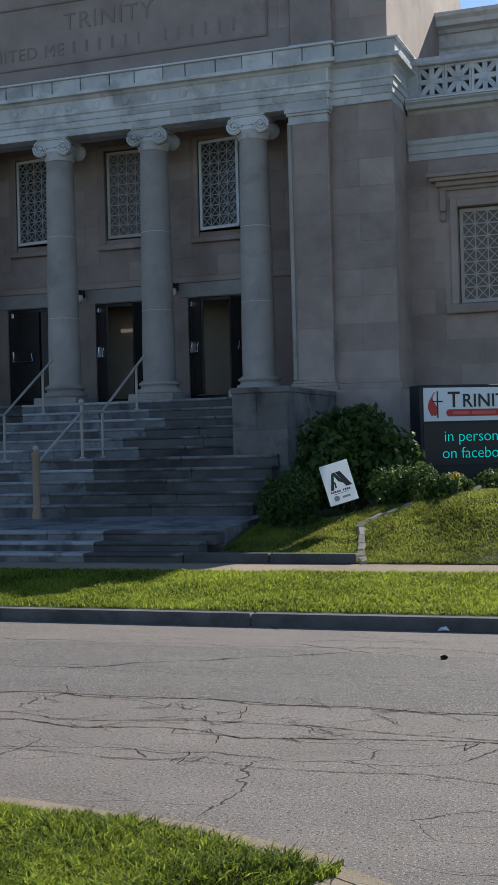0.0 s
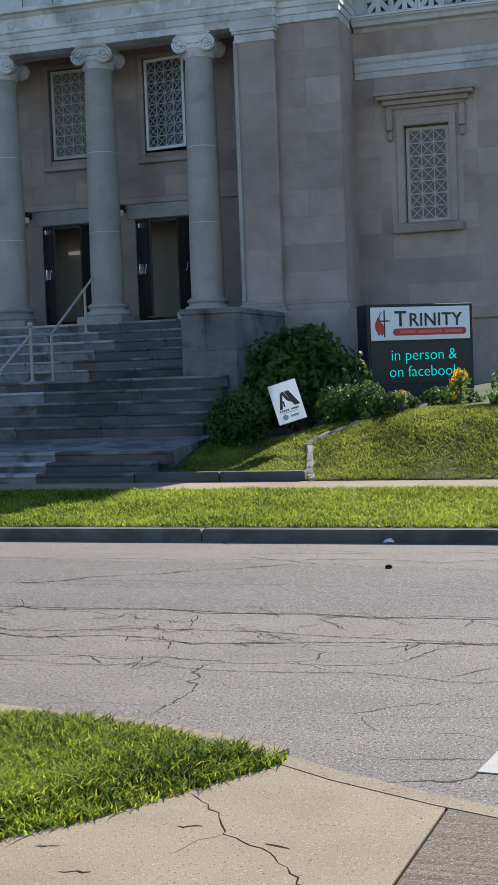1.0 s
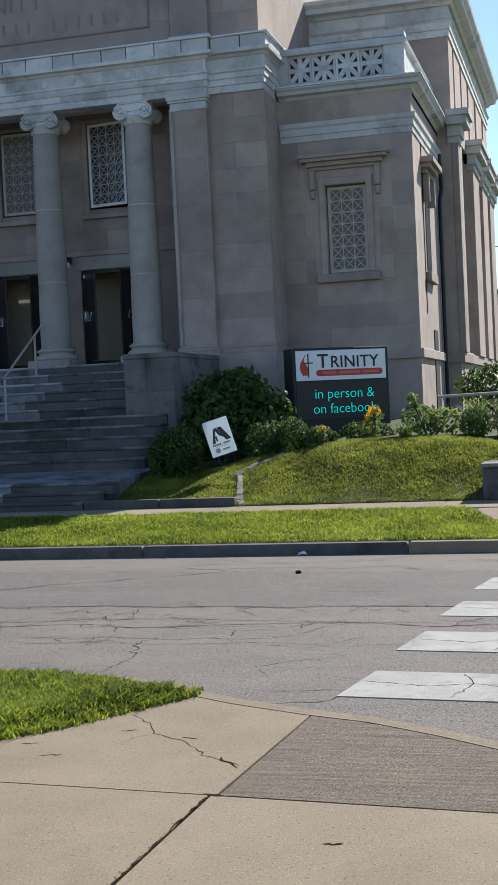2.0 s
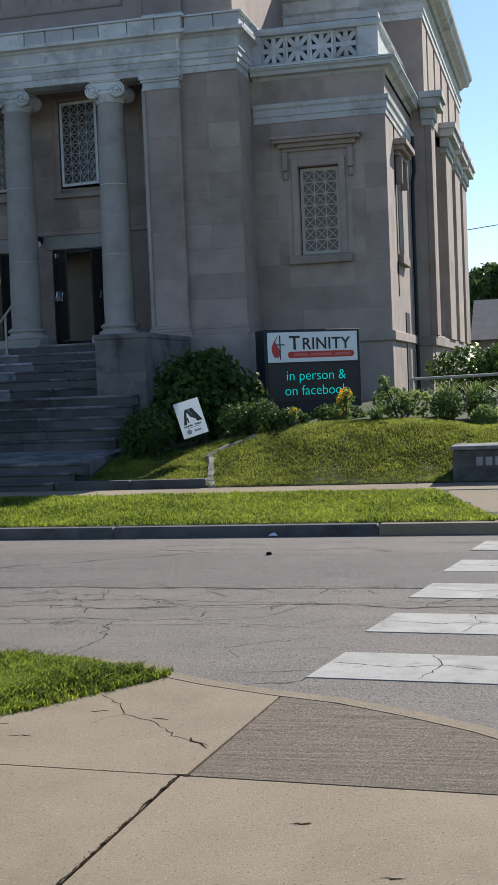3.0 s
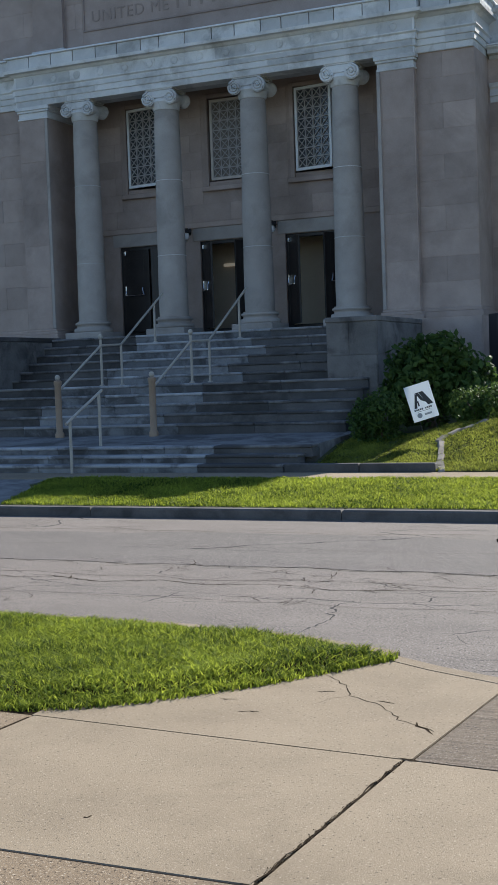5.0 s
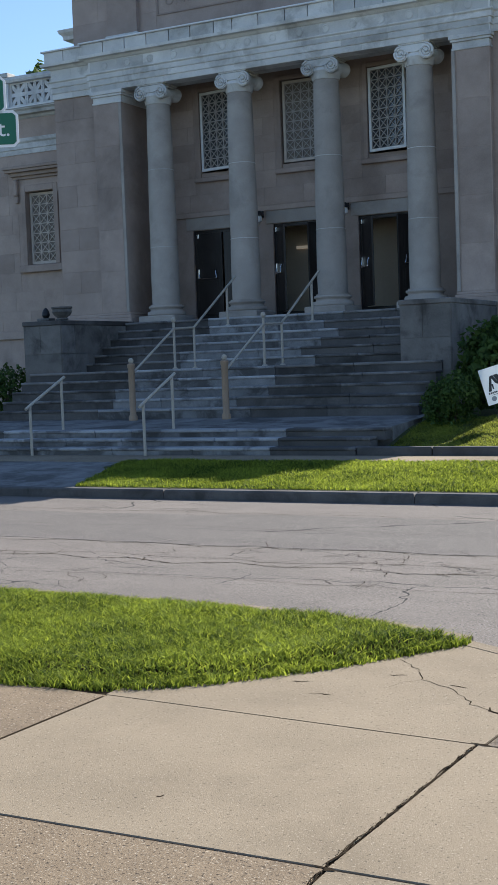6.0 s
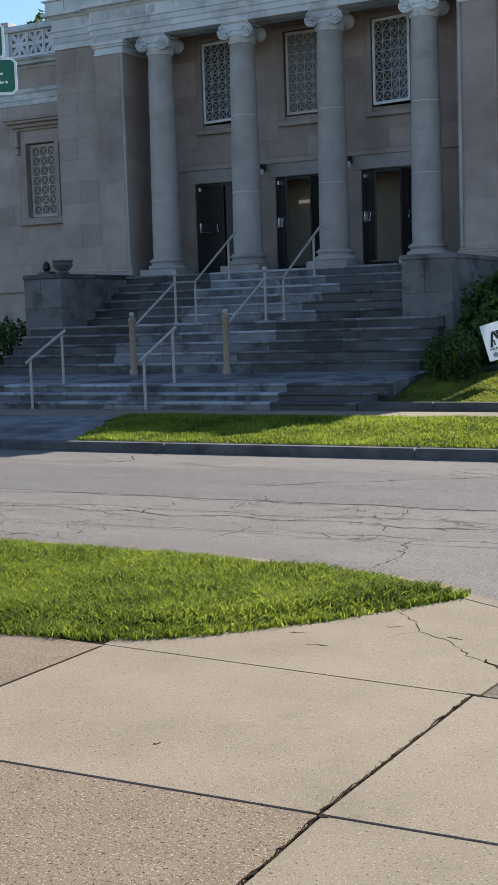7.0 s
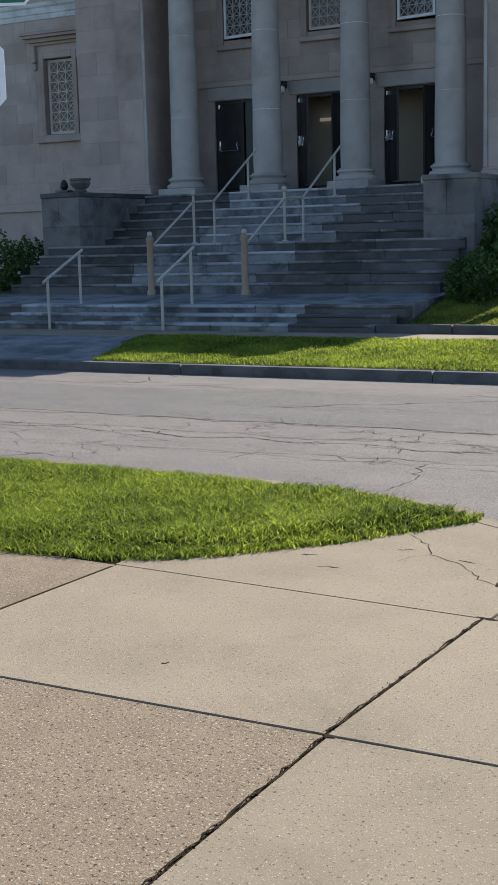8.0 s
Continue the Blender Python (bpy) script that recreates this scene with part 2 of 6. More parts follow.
DOOR_WOOD = surf("dark_door_paint", (0.012, 0.011, 0.011), (0.035, 0.030, 0.028), 0.45, 3, 40, 0.15)
DARK_METAL = surf("dark_bronze_metal", (0.015, 0.015, 0.016), (0.04, 0.04, 0.042), 0.45, 4, 60, 0.1, metal=0.4, local=True)
CHROME = plain("steel_hardware", (0.75, 0.75, 0.76), 0.25, 1.0)
WHITE_PAINT = surf("white_frame_paint", (0.62, 0.64, 0.64), (0.80, 0.81, 0.80), 0.5, 6, 70, 0.1, vary=0.0)
LATTICE = surf("lattice_stone", (0.27, 0.255, 0.24), (0.42, 0.40, 0.375), 0.8, 5, 60, 0.2)
PLASTER = surf("hall_plaster", (0.50, 0.42, 0.32), (0.62, 0.54, 0.42), 0.9, 1.5, 30, 0.1)
ROOFING = surf("grey_roofing", (0.10, 0.10, 0.105), (0.20, 0.20, 0.205), 0.85, 3, 40, 0.4)
BLACK_PANEL = surf("black_sign_cabinet", (0.010, 0.011, 0.014), (0.022, 0.023, 0.028), 0.45, 4, 60, 0.08, local=True)
SIGN_WHITE = plain("sign_white", (0.78, 0.80, 0.82), 0.35)
SIGN_PLASTIC = leafy("white_corrugated_plastic", (0.74, 0.76, 0.78), (0.80, 0.82, 0.84), 0.4, 0.2, 0.2)
SIGN_BLACK = plain("sign_black", (0.012, 0.012, 0.015), 0.4)
SIGN_GREY = plain("sign_grey", (0.30, 0.31, 0.33), 0.5)
SIGN_RED = plain("sign_red", (0.50, 0.035, 0.03), 0.4)
SIGN_PINK = plain("sign_pink", (0.62, 0.13, 0.11), 0.4)
LED_CYAN = plain("cyan_led", (0.0, 0.50, 0.45), 0.5, 0.0, 0.55)
LED_WHITE = plain("white_led", (0.80, 0.82, 0.88), 0.5, 0.0, 0.4)
WARM_GLOW = plain("warm_reflection_glow", (1.0, 0.86, 0.66), 0.5, 0.0, 0.07)
STREET_GREEN = plain("street_sign_green", (0.0, 0.115, 0.062), 0.4)
ALUMINIUM = surf("dull_aluminium", (0.52, 0.54, 0.56), (0.66, 0.68, 0.70), 0.45, 6, 60, 0.05, metal=0.3, local=True)


def glass_material():
    m = bpy.data.materials.new("dark_window_glass")
    m.use_nodes = True
    b = m.node_tree.nodes["Principled BSDF"]
    b.inputs["Base Color"].default_value = (0.06, 0.062, 0.066, 1)
    b.inputs["Roughness"].default_value = 0.12
    b.inputs["Specular IOR Level"].default_value = 0.6
    return m


GLASS = glass_material()
BROWN_GLASS = surf("brown_leaded_glass", (0.10, 0.083, 0.07), (0.19, 0.16, 0.137), 0.35, 9, 40, 0.1)
TAN_LATTICE = surf("tan_lattice", (0.40, 0.35, 0.305), (0.58, 0.52, 0.465), 0.8, 5, 60, 0.2)

# ---- building blocks ----
BASE = {}


def thing(name, at=(0, 0, 0), label="", category="", group="", kind=""):
    ob = new(name)
    ob.empty_display_size = 0.1
    ob.location = at
    BASE[ob] = Vector(at)
    return tagged(ob, label, category, group, kind)


def mesh_of(name, bm, material, smooth=None):
    me = bpy.data.meshes.new(name)
    bm.normal_update()
    bm.to_mesh(me)
    bm.free()
    me.materials.append(material)
    if smooth is not None:
        me.polygons.foreach_set("use_smooth", [True] * len(me.polygons))
        if smooth:
            me.set_sharp_from_angle(angle=radians(smooth))
    return me


def part(name, bm, material, parent=None, label="", smooth=None, kind=""):
    """Links a bmesh, given in world coordinates, as one mesh object under a thing or under a part."""
    at = Vector((0, 0, 0))
    if parent is not None:
        at = BASE[parent]
        bmesh.ops.translate(bm, verts=bm.verts, vec=-at)
    ob = new(name, mesh_of(name, bm, material, smooth))
    if parent is not None:
        ob.parent = parent
    BASE[ob] = at
    return tagged(ob, label, kind=kind)


def box(bm, x0, x1, y0, y1, z0, z1, bevel=0.0):
    r = bmesh.ops.create_cube(bm, size=1.0)
    for v in r["verts"]:
        v.co = Vector((x0 + (v.co.x + 0.5) * (x1 - x0), y0 + (v.co.y + 0.5) * (y1 - y0), z0 + (v.co.z + 0.5) * (z1 - z0)))
    if bevel:
        edges = list({e for v in r["verts"] for e in v.link_edges})
        bmesh.ops.bevel(bm, geom=edges, offset=bevel, segments=1, affect="EDGES")
    return bm


def boxed(*sizes, bevel=0.0):
    bm = bmesh.new()
    box(bm, *sizes, bevel=bevel)
    return bm


def turned(profile, segments=32, at=(0, 0, 0), bm=None):
    """A solid of revolution round z from (radius, height) pairs."""
    bm = bm or bmesh.new()
    rings = []
    for r, z in profile:
        rings.append([bm.verts.new((at[0] + r * math.cos(2 * math.pi * k / segments), at[1] + r * math.sin(2 * math.pi * k / segments), at[2] + z)) for k in range(segments)])
    for a, b in zip(rings, rings[1:]):
        for k in range(segments):
            bm.faces.new((a[k], a[(k + 1) % segments], b[(k + 1) % segments], b[k]))
    bm.faces.new(list(reversed(rings[0])))
    bm.faces.new(rings[-1])
    return bm


def tube(bm, points, radius, sides=10):
    """A round bar along a line of points."""
    pts = [Vector(p) for p in points]
    rings = []
    for k, p in enumerate(pts):
        ahead = (pts[min(k + 1, len(pts) - 1)] - pts[max(k - 1, 0)]).normalized()
        side = ahead.cross(Vector((0, 0, 1)) if abs(ahead.z) < 0.9 else Vector((1, 0, 0))).normalized()
        up = side.cross(ahead)
        rings.append([bm.verts.new(p + radius * (math.cos(2 * math.pi * j / sides) * side + math.sin(2 * math.pi * j / sides) * up)) for j in range(sides)])
    for a, b in zip(rings, rings[1:]):
        for j in range(sides):
            bm.faces.new((a[j], b[j], b[(j + 1) % sides], a[(j + 1) % sides]))
    bm.faces.new(rings[0])
    bm.faces.new(list(reversed(rings[-1])))
    return bm


def extruded(bm, outline, z0, z1, bevel=0.0):
    """A slab with the given plan (anticlockwise) between two heights."""
    low = [bm.verts.new((x, y, z0)) for x, y in outline]
    high = [bm.verts.new((x, y, z1)) for x, y in outline]
    n = len(outline)
    bm.faces.new(list(reversed(low)))
    top = bm.faces.new(high)
    for k in range(n):
        bm.faces.new((low[k], low[(k + 1) % n], high[(k + 1) % n], high[k]))
    if bevel:
        bmesh.ops.bevel(bm, geom=list(top.edges), offset=bevel, segments=1, affect="EDGES")
    return bm


def swept(bm, profile, run):
    """A moulding: a profile of (out, z) carried along a plan line of points; out is to the right of the way it runs. Mitred at the corners."""
    pts = [Vector(p) for p in run]
    cols = []
    for k, p in enumerate(pts):
        a = (p - pts[k - 1]).normalized() if k else None
        b = (pts[k + 1] - p).normalized() if k + 1 < len(pts) else None
        na = Vector((a.y, -a.x)) if a is not None else None
        nb = Vector((b.y, -b.x)) if b is not None else None
        if na is None:
            n = nb
        elif nb is None:
            n = na
        else:
            n = (na + nb) / (1 + na.dot(nb))
        cols.append([bm.verts.new((p.x + n.x * o, p.y + n.y * o, z)) for o, z in profile])
    m = len(profile)
    for a, b in zip(cols, cols[1:]):
        for j in range(m):
            bm.faces.new((a[j], b[j], b[(j + 1) % m], a[(j + 1) % m]))
    bm.faces.new(list(reversed(cols[0])))
    bm.faces.new(cols[-1])
    bmesh.ops.recalc_face_normals(bm, faces=bm.faces)
    return bm


def text_mesh(words, size, depth=0.004, shear=0.0, spacing=1.0, bold=0.0):
    """Lettering as a bmesh in the x-z plane, its foot at z = 0, its middle at x = 0, facing -y."""
    cu = bpy.data.curves.new("lettering", "FONT")
    cu.body, cu.size, cu.extrude, cu.align_x, cu.shear, cu.space_character, cu.offset = words, size, depth, "CENTER", shear, spacing, bold
    cu.resolution_u = 3
    ob = bpy.data.objects.new("lettering", cu)
    me = bpy.data.meshes.new_from_object(ob)
    bm = bmesh.new()
    bm.from_mesh(me)
    bpy.data.objects.remove(ob)
    bpy.data.curves.remove(cu)
    bpy.data.meshes.remove(me)
    bmesh.ops.transform(bm, matrix=pose(0, 0, 0, 90, 0, 0), verts=bm.verts)
    return bm


def moved(bm, x=0.0, y=0.0, z=0.0, turn=None):
    if turn is not None:
        bmesh.ops.transform(bm, matrix=turn, verts=bm.verts)
    bmesh.ops.translate(bm, verts=bm.verts, vec=(x, y, z))
    return bm


def ease(a, b, v):
    u = min(1.0, max(0.0, (v - a) / (b - a)))
    return u * u * (3 - 2 * u)


# ---- ground ----
def bank(x, y):
    """Height of the lawn before and beside the church."""
    if y < 17.72:
        return 0.13 + 0.14 * ease(14.2, 16.8, y)
    top = 1.08 - 0.22 * ease(-3.6, -5.3, x) - 0.20 * ease(-5.2, -6.3, x) - 0.14 * ease(-2.4, -1.0, x)
    rise = ease(17.55, 20.1, y)
    return 0.27 + (top - 0.27) * rise + 0.25 * ease(20.5, 25.5, y)


def sheet(name, x0, x1, y0, y1, step, material, height, label, category, kind="structure", keep=None):
    bm = bmesh.new()
    nx, ny = max(1, round((x1 - x0) / step)), max(1, round((y1 - y0) / step))
    vs = [[bm.verts.new((x0 + (x1 - x0) * i / nx, y0 + (y1 - y0) * j / ny, 0)) for j in range(ny + 1)] for i in range(nx + 1)]
    for col in vs:
        for v in col:
            v.co.z = height(v.co.x, v.co.y)
    for i in range(nx):
        for j in range(ny):
            mid = (vs[i][j].co + vs[i + 1][j + 1].co) / 2
            if keep is None or keep(mid.x, mid.y):
                bm.faces.new((vs[i][j], vs[i + 1][j], vs[i + 1][j + 1], vs[i][j + 1]))
    bmesh.ops.delete(bm, geom=[v for v in bm.verts if not v.link_faces], context="VERTS")
    ob = part(name, bm, material, None, smooth=0)
    return tagged(ob, label, category, kind=kind)


NEAR_EDGE = [(-30.0, 7.95), (-12.0, 7.95), (-6.0, 7.93), (-4.2, 7.86), (-3.2, 7.70), (-2.38, 7.38), (-2.05, 7.18), (-1.59, 6.97), (-1.18, 6.82), (-0.78, 6.58), (-0.41, 6.32),
             (0.2, 5.75), (0.8, 4.95), (1.3, 3.9), (1.55, 2.6), (1.6, 0.0), (1.6, -6.0)]


def near_edge_y(x):
    for (xa, ya), (xb, yb) in zip(NEAR_EDGE, NEAR_EDGE[1:]):
        if xa <= x <= xb:
            return ya + (yb - ya) * (x - xa) / max(1e-6, xb - xa)
    return 0.0


def build_ground():
    bm = boxed(-400, 400, -300, 600, -0.5, -0.06)
    tagged(part("ground", bm, TURF), "wide flat ground of grass and earth", "ground", kind="structure")
    bm = bmesh.new()
    side = [(-150, 7.95), *NEAR_EDGE, (1.6, -40), (9.0, -40), (9.0, 3.0), (150, 3.0), (150, 14.12), (-150, 14.12)]
    extruded(bm, side, -0.3, 0.0)
    road = tagged(part("road", bm, ASPHALT), "grey cracked old asphalt street", "road", kind="structure")
    rng = random.Random(31)
    for y, wide, x0, x1 in ((9.62, 0.008, -13, 2.2), (9.86, 0.006, -9, -1.0), (10.55, 0.007, -14, 2.2), (12.95, 0.006, -13, -1.5), (11.7, 0.004, -10, 1.0), (8.85, 0.004, -7, -0.5)):
        x, pts = x0, []
        while x < x1:
            pts.append((x, y + rng.uniform(-0.12, 0.12)))
            x += rng.uniform(0.25, 0.6)
        crack(road, pts, wide, round(y * 100), 0.0034)
    low, high = [], []
    x = -16.0
    while x < -0.5:
        low.append((x, 10.62 - 0.02 * (x + 8) + rng.uniform(-0.05, 0.05)))
        high.append((x, 12.72 + 0.10 * math.sin(x * 0.9) + rng.uniform(-0.07, 0.07)))
        x += rng.uniform(0.3, 0.6)
    part("asphalt_patch", extruded(bmesh.new(), low + high[::-1], -0.05, 0.003), PATCH, road, "darker smoother patched strip")
    for k in range(100):
        x, y = rng.uniform(-11, 2.0), rng.choice((9.6, 9.7, 9.9, 10.4, 10.5, 12.9, 8.9))
        pts = [(x, y)]
        for j in range(rng.randint(2, 5)):
            x, y = x + rng.uniform(-0.22, 0.22), y + rng.choice((-1, 1)) * rng.uniform(0.04, 0.2)
            pts.append((x, y))
        crack(road, pts, 0.0036, 200 + k, 0.0036)

    # far kerb, in lengths, and the strip of lawn behind it
    lengths = [(-40, -22), (-22, -16.2), (-16.2, -12.4), (-12.4, -8.66), (-8.65, -5.2), (-5.19, -2.05), (-2.04, 1.2), (1.21, 6.0), (6.01, 30)]
    for x0, x1 in lengths:
        pale = x0 in (-2.04, 1.21)
        bm = extruded(bmesh.new(), [(x0, 14.10), (x1, 14.10), (x1, 14.27), (x0, 14.27)], -0.2, 0.125, 0.018)
        tagged(part("kerb", bm, CONCRETE if pale else KERB), "pale newer concrete kerb" if pale else "weathered concrete kerb along the street, its shade put in as dark colour", "kerb", kind="structure")
    sheet("verge", -10.9, 30, 14.27, 16.66, 0.35, TURF, lambda x, y: bank(x, y) - 0.005, "strip of turf between kerb and pavement", "lawn",
          keep=lambda x, y: x > -10.25 - (y - 14.3) * 0.30 and x < -0.68 - (y - 14.3) * 0.41)
    # walk up to the steps, and the pavement along the lawn
    bm = bmesh.new()
    for x0, x1 in ((-13.2, -10.0), (-16.4, -13.21), (-24, -16.41)):
        vs = [bm.verts.new(p) for p in ((x0, 14.28, 0.122), (x1, 14.28, 0.122), (x1 - (1.0 if x1 > -11 else 0), 16.7, 0.262), (x0, 16.7, 0.262))]
        bm.faces.new(vs)
    r = bmesh.ops.extrude_face_region(bm, geom=bm.faces[:])
    bmesh.ops.translate(bm, verts=[v for v in r["geom"] if isinstance(v, bmesh.types.BMVert)], vec=(0, 0, -0.3))
    bmesh.ops.recalc_face_normals(bm, faces=bm.faces)
    tagged(part("walk", bm, OLD_CONCRETE), "shaded concrete walk from the kerb to the steps", "pavement", kind="structure")
    x = -26.0
    while x < 24:
        bm = extruded(bmesh.new(), [(x, 16.66), (x + 1.49, 16.66), (x + 1.49, 17.74), (x, 17.74)], -0.1, 0.272, 0.008)
        tagged(part("pavement", bm, CONCRETE), "concrete pavement slab below the lawn bank", "pavement", kind="structure")
        x += 1.5
    # drive apron at the end of the verge
    bm = bmesh.new()
    vs = [bm.verts.new(p) for p in ((-0.66, 14.28, 0.06), (6.0, 14.28, 0.06), (6.0, 16.64, 0.262), (-1.62, 16.64, 0.262))]
    bm.faces.new(vs)
    r = bmesh.ops.extrude_face_region(bm, geom=bm.faces[:])
    bmesh.ops.translate(bm, verts=[v for v in r["geom"] if isinstance(v, bmesh.types.BMVert)], vec=(0, 0, -0.3))
    bmesh.ops.recalc_face_normals(bm, faces=bm.faces)
    tagged(part("drive_apron", bm, CONCRETE), "pale concrete apron sloping to the street", "pavement", kind="structure")
    sheet("bank", -26, 30, 17.74, 60, 0.4, TURF, bank, "sloping lawn bank before the church", "lawn", keep=lambda x, y: x > -7.1 or x < -16.9 or y > 24)

    # near pavement: soil bed, slabs with open joints, flush edge stone
    bed = [(-30, -8), (1.45, -8), (1.45, 3.0), *[(a - 0.08, b - 0.08) for a, b in reversed(NEAR_EDGE[:-3])]]
    tagged(part("pavement_bed", extruded(bmesh.new(), bed, -0.25, -0.007), SOIL), "dark earth in the pavement joints", "soil", kind="structure")


def crack(parent, pts, width, seed, top=0.0021):
    """A dark open crack: a thin jagged ribbon lying in the slab's face."""
    rng = random.Random(seed)
    line = []
    for (xa, ya), (xb, yb) in zip(pts, pts[1:]):
        n = max(2, round(math.hypot(xb - xa, yb - ya) / 0.05))
        line += [(xa + (xb - xa) * k / n + rng.uniform(-0.012, 0.012), ya + (yb - ya) * k / n + rng.uniform(-0.012, 0.012)) for k in range(n)]
    line.append(pts[-1])
    bm = bmesh.new()
    rows = []
    for k, (x, y) in enumerate(line):
        (xa, ya), (xb, yb) = line[max(k - 1, 0)], line[min(k + 1, len(line) - 1)]
        across = Vector((ya - yb, xb - xa)).normalized() * width * rng.uniform(0.3, 1.2) * (0.25 if k in (0, len(line) - 1) else 1)
        rows.append([bm.verts.new((x - across.x, y - across.y, top)), bm.verts.new((x + across.x, y + across.y, top))])
    for a, b in zip(rows, rows[1:]):
        bm.faces.new((a[0], b[0], b[1], a[1]))
    part("crack", bm, SOIL, parent, "dark open crack")


def near_slab(bm, corners, z):
    extruded(bm, corners, z - 0.12, z, 0.004)


def build_pavement():
    walk_floor = tagged(new("pavement"), "tan concrete pavement in large slabs at the corner", "pavement", kind="structure")
    BASE[walk_floor] = Vector((0, 0, 0))
    gap = 0.006
    xs = {0: [-12.2, -10.05, -7.95, -5.9, -3.86, -1.80, 0.4, 1.3], 1: [-12.2, -10.05, -7.95, -5.95, -3.88, -1.79, 0.4, 1.3], 2: [-12.2, -10.05, -7.95, -5.95, -3.90, -1.71, 0.55]}
    rows = [(-6.0, -4.4), (-4.4, -2.8), (-2.8, -1.2), (-1.2, 0.72), (0.72, 2.33), (2.33, 3.88), (3.88, 5.40)]

    def skew(x, y):
        return y - (0.0 if y < 4.5 else 0.075 * (x + 1.71))

    for j, (y0, y1) in enumerate(rows):
        line = xs[1] if y0 > 2 else xs[0]
        for k in range(len(line) - 1):
            a, b = line[k] + gap, line[k + 1] - gap
            shift = 0.03 if y0 > 3 else 0.0
            c = [(a - shift * 0.3, skew(a, y0) + gap), (b - shift * 0.3, skew(b, y0) + gap), (b + shift * 2, skew(b, y1) - gap), (a + shift * 2, skew(a, y1) - gap)]
            if b > 0.9 and y1 > 3:
                continue
            bm = bmesh.new()
            near_slab(bm, c, random.uniform(-0.0009, 0.0009))
            rough = y1 <= 3.9 and line[k + 1] < -1.0 or line[k + 1] < -3.5
            part("slab", bm, AGGREGATE if rough else CONCRETE, walk_floor, "worn slab with exposed pebbles" if rough else "")
    # slabs that end on the curved edge
    for a, b, mat in ((-3.83, -1.70, CONCRETE), (-1.684, 0.18, RAMP)):
        up = [(x, y) for x, y in NEAR_EDGE if a + 0.02 < x < b - 0.02]
        c = [(a, skew(a, 5.4) + gap), (b, skew(b, 5.4) + gap), (b + 0.12 if b < -1 else b, near_edge_y(b + (0.12 if b < -1 else 0)) - 0.06), *[(x, y - 0.06) for x, y in reversed(up)], (a + (0.12 if a > -2 else 0), near_edge_y(a) - 0.06)]
        bm = bmesh.new()
        extruded(bm, c, -0.12, 0.001)
        part("slab", bm, mat, walk_floor, "ribbed darker ramp slab" if mat is RAMP else "")
    crack(walk_floor, [(-2.62, 6.80), (-2.45, 6.62), (-2.34, 6.40), (-2.12, 6.27), (-1.95, 6.02), (-1.72, 5.86)], 0.0035, 1)
    crack(walk_floor, [(-2.34, 6.40), (-2.44, 6.30), (-2.47, 6.18)], 0.0025, 4)
    crack(walk_floor, [(-1.86, 5.99), (-1.78, 5.90), (-1.715, 5.82)], 0.011, 2)
    for k in range(2):
        crack(walk_floor, [(-1.79, 0.74), (-1.79, 2.3), (-1.79, 3.87)], 0.0048 - 0.0012 * k, 40 + k, 0.0021 + 0.0003 * k)
        crack(walk_floor, [(-1.80, 3.89), (-1.73, 5.4)], 0.0048 - 0.0012 * k, 42 + k, 0.0021 + 0.0003 * k)
    for x, y in ((-1.795, 3.88), (-1.71, 5.41), (-1.79, 2.33)):
        crack(walk_floor, [(x - 0.05, y + 0.01), (x, y), (x + 0.045, y - 0.012)], 0.013, 47)
    crack(walk_floor, [(-2.16, 6.34), (-2.06, 6.31)], 0.018, 3)
    for k, (x, y, w) in enumerate(((-2.75, 5.95, 0.06), (-2.95, 6.15, 0.05), (-2.5, 6.45, 0.05), (-0.62, 4.35, 0.05), (-1.05, 4.85, 0.04), (-2.72, 4.3, 0.012), (-0.9, 3.3, 0.03))):
        crack(walk_floor, [(x - w, y - 0.01), (x, y), (x + w, y + 0.012)], 0.007, 10 + k)
    corner = [(x, y - 0.06) for x, y in NEAR_EDGE if x > 0.5 and y > 2.5]
    part("slab", extruded(bmesh.new(), [(0.49, 2.345), (1.49, 2.345), *reversed([(x - 0.06, y) for x, y in corner]), (0.49, near_edge_y(0.49) - 0.09)], -0.12, 0.0), CONCRETE, walk_floor)
    part("joint_fill", extruded(bmesh.new(), [(-3.898, 3.89), (-3.882, 3.89), (-3.812, 5.52), (-3.828, 5.52)], -0.05, 0.0019), SOIL, walk_floor, "dark earth packed in a joint")
    part("edge_stone", boxed(1.47, 1.585, -8.0, 2.6, -0.15, 0.004), CONCRETE, walk_floor, "flush concrete edge along the gutter")
    # crumbs of earth and dry grass in the widest joint
    rng = random.Random(77)
    bm = bmesh.new()
    for k in range(900):
        y = rng.uniform(0.8, 5.4)
        c = Vector(((-1.79 if y < 3.88 else -1.80 + 0.046 * (y - 3.88)) + rng.gauss(0, 0.006), y, rng.uniform(-0.008, 0.006)))
        s = rng.uniform(0.0018, 0.0042)
        vs = [bm.verts.new(c + s * Vector(p)) for p in ((1, 0.2, -0.5), (-0.7, 0.9, -0.4), (-0.6, -0.9, -0.5), (rng.uniform(-0.4, 0.4), 0.1, 0.8))]
        for f in ((0, 1, 3), (1, 2, 3), (2, 0, 3), (2, 1, 0)):
            bm.faces.new([vs[j] for j in f])
    tagged(part("joint_debris", bm, SOIL), "dark crumbs of earth in the pavement joint", "debris", kind="stuff")
    bm = bmesh.new()
    edge = [p for p in NEAR_EDGE if -2.5 < p[0] < 1.4]
    swept(bm, [(0.0, -0.15), (0.0, 0.004), (0.11, 0.004), (0.11, -0.15)], edge)
    part("edge_stone", bm, CONCRETE, walk_floor, "flush concrete edge along the gutter")
    bm = bmesh.new()
    edge = [(x, y) for x, y in NEAR_EDGE if x < -2.2]
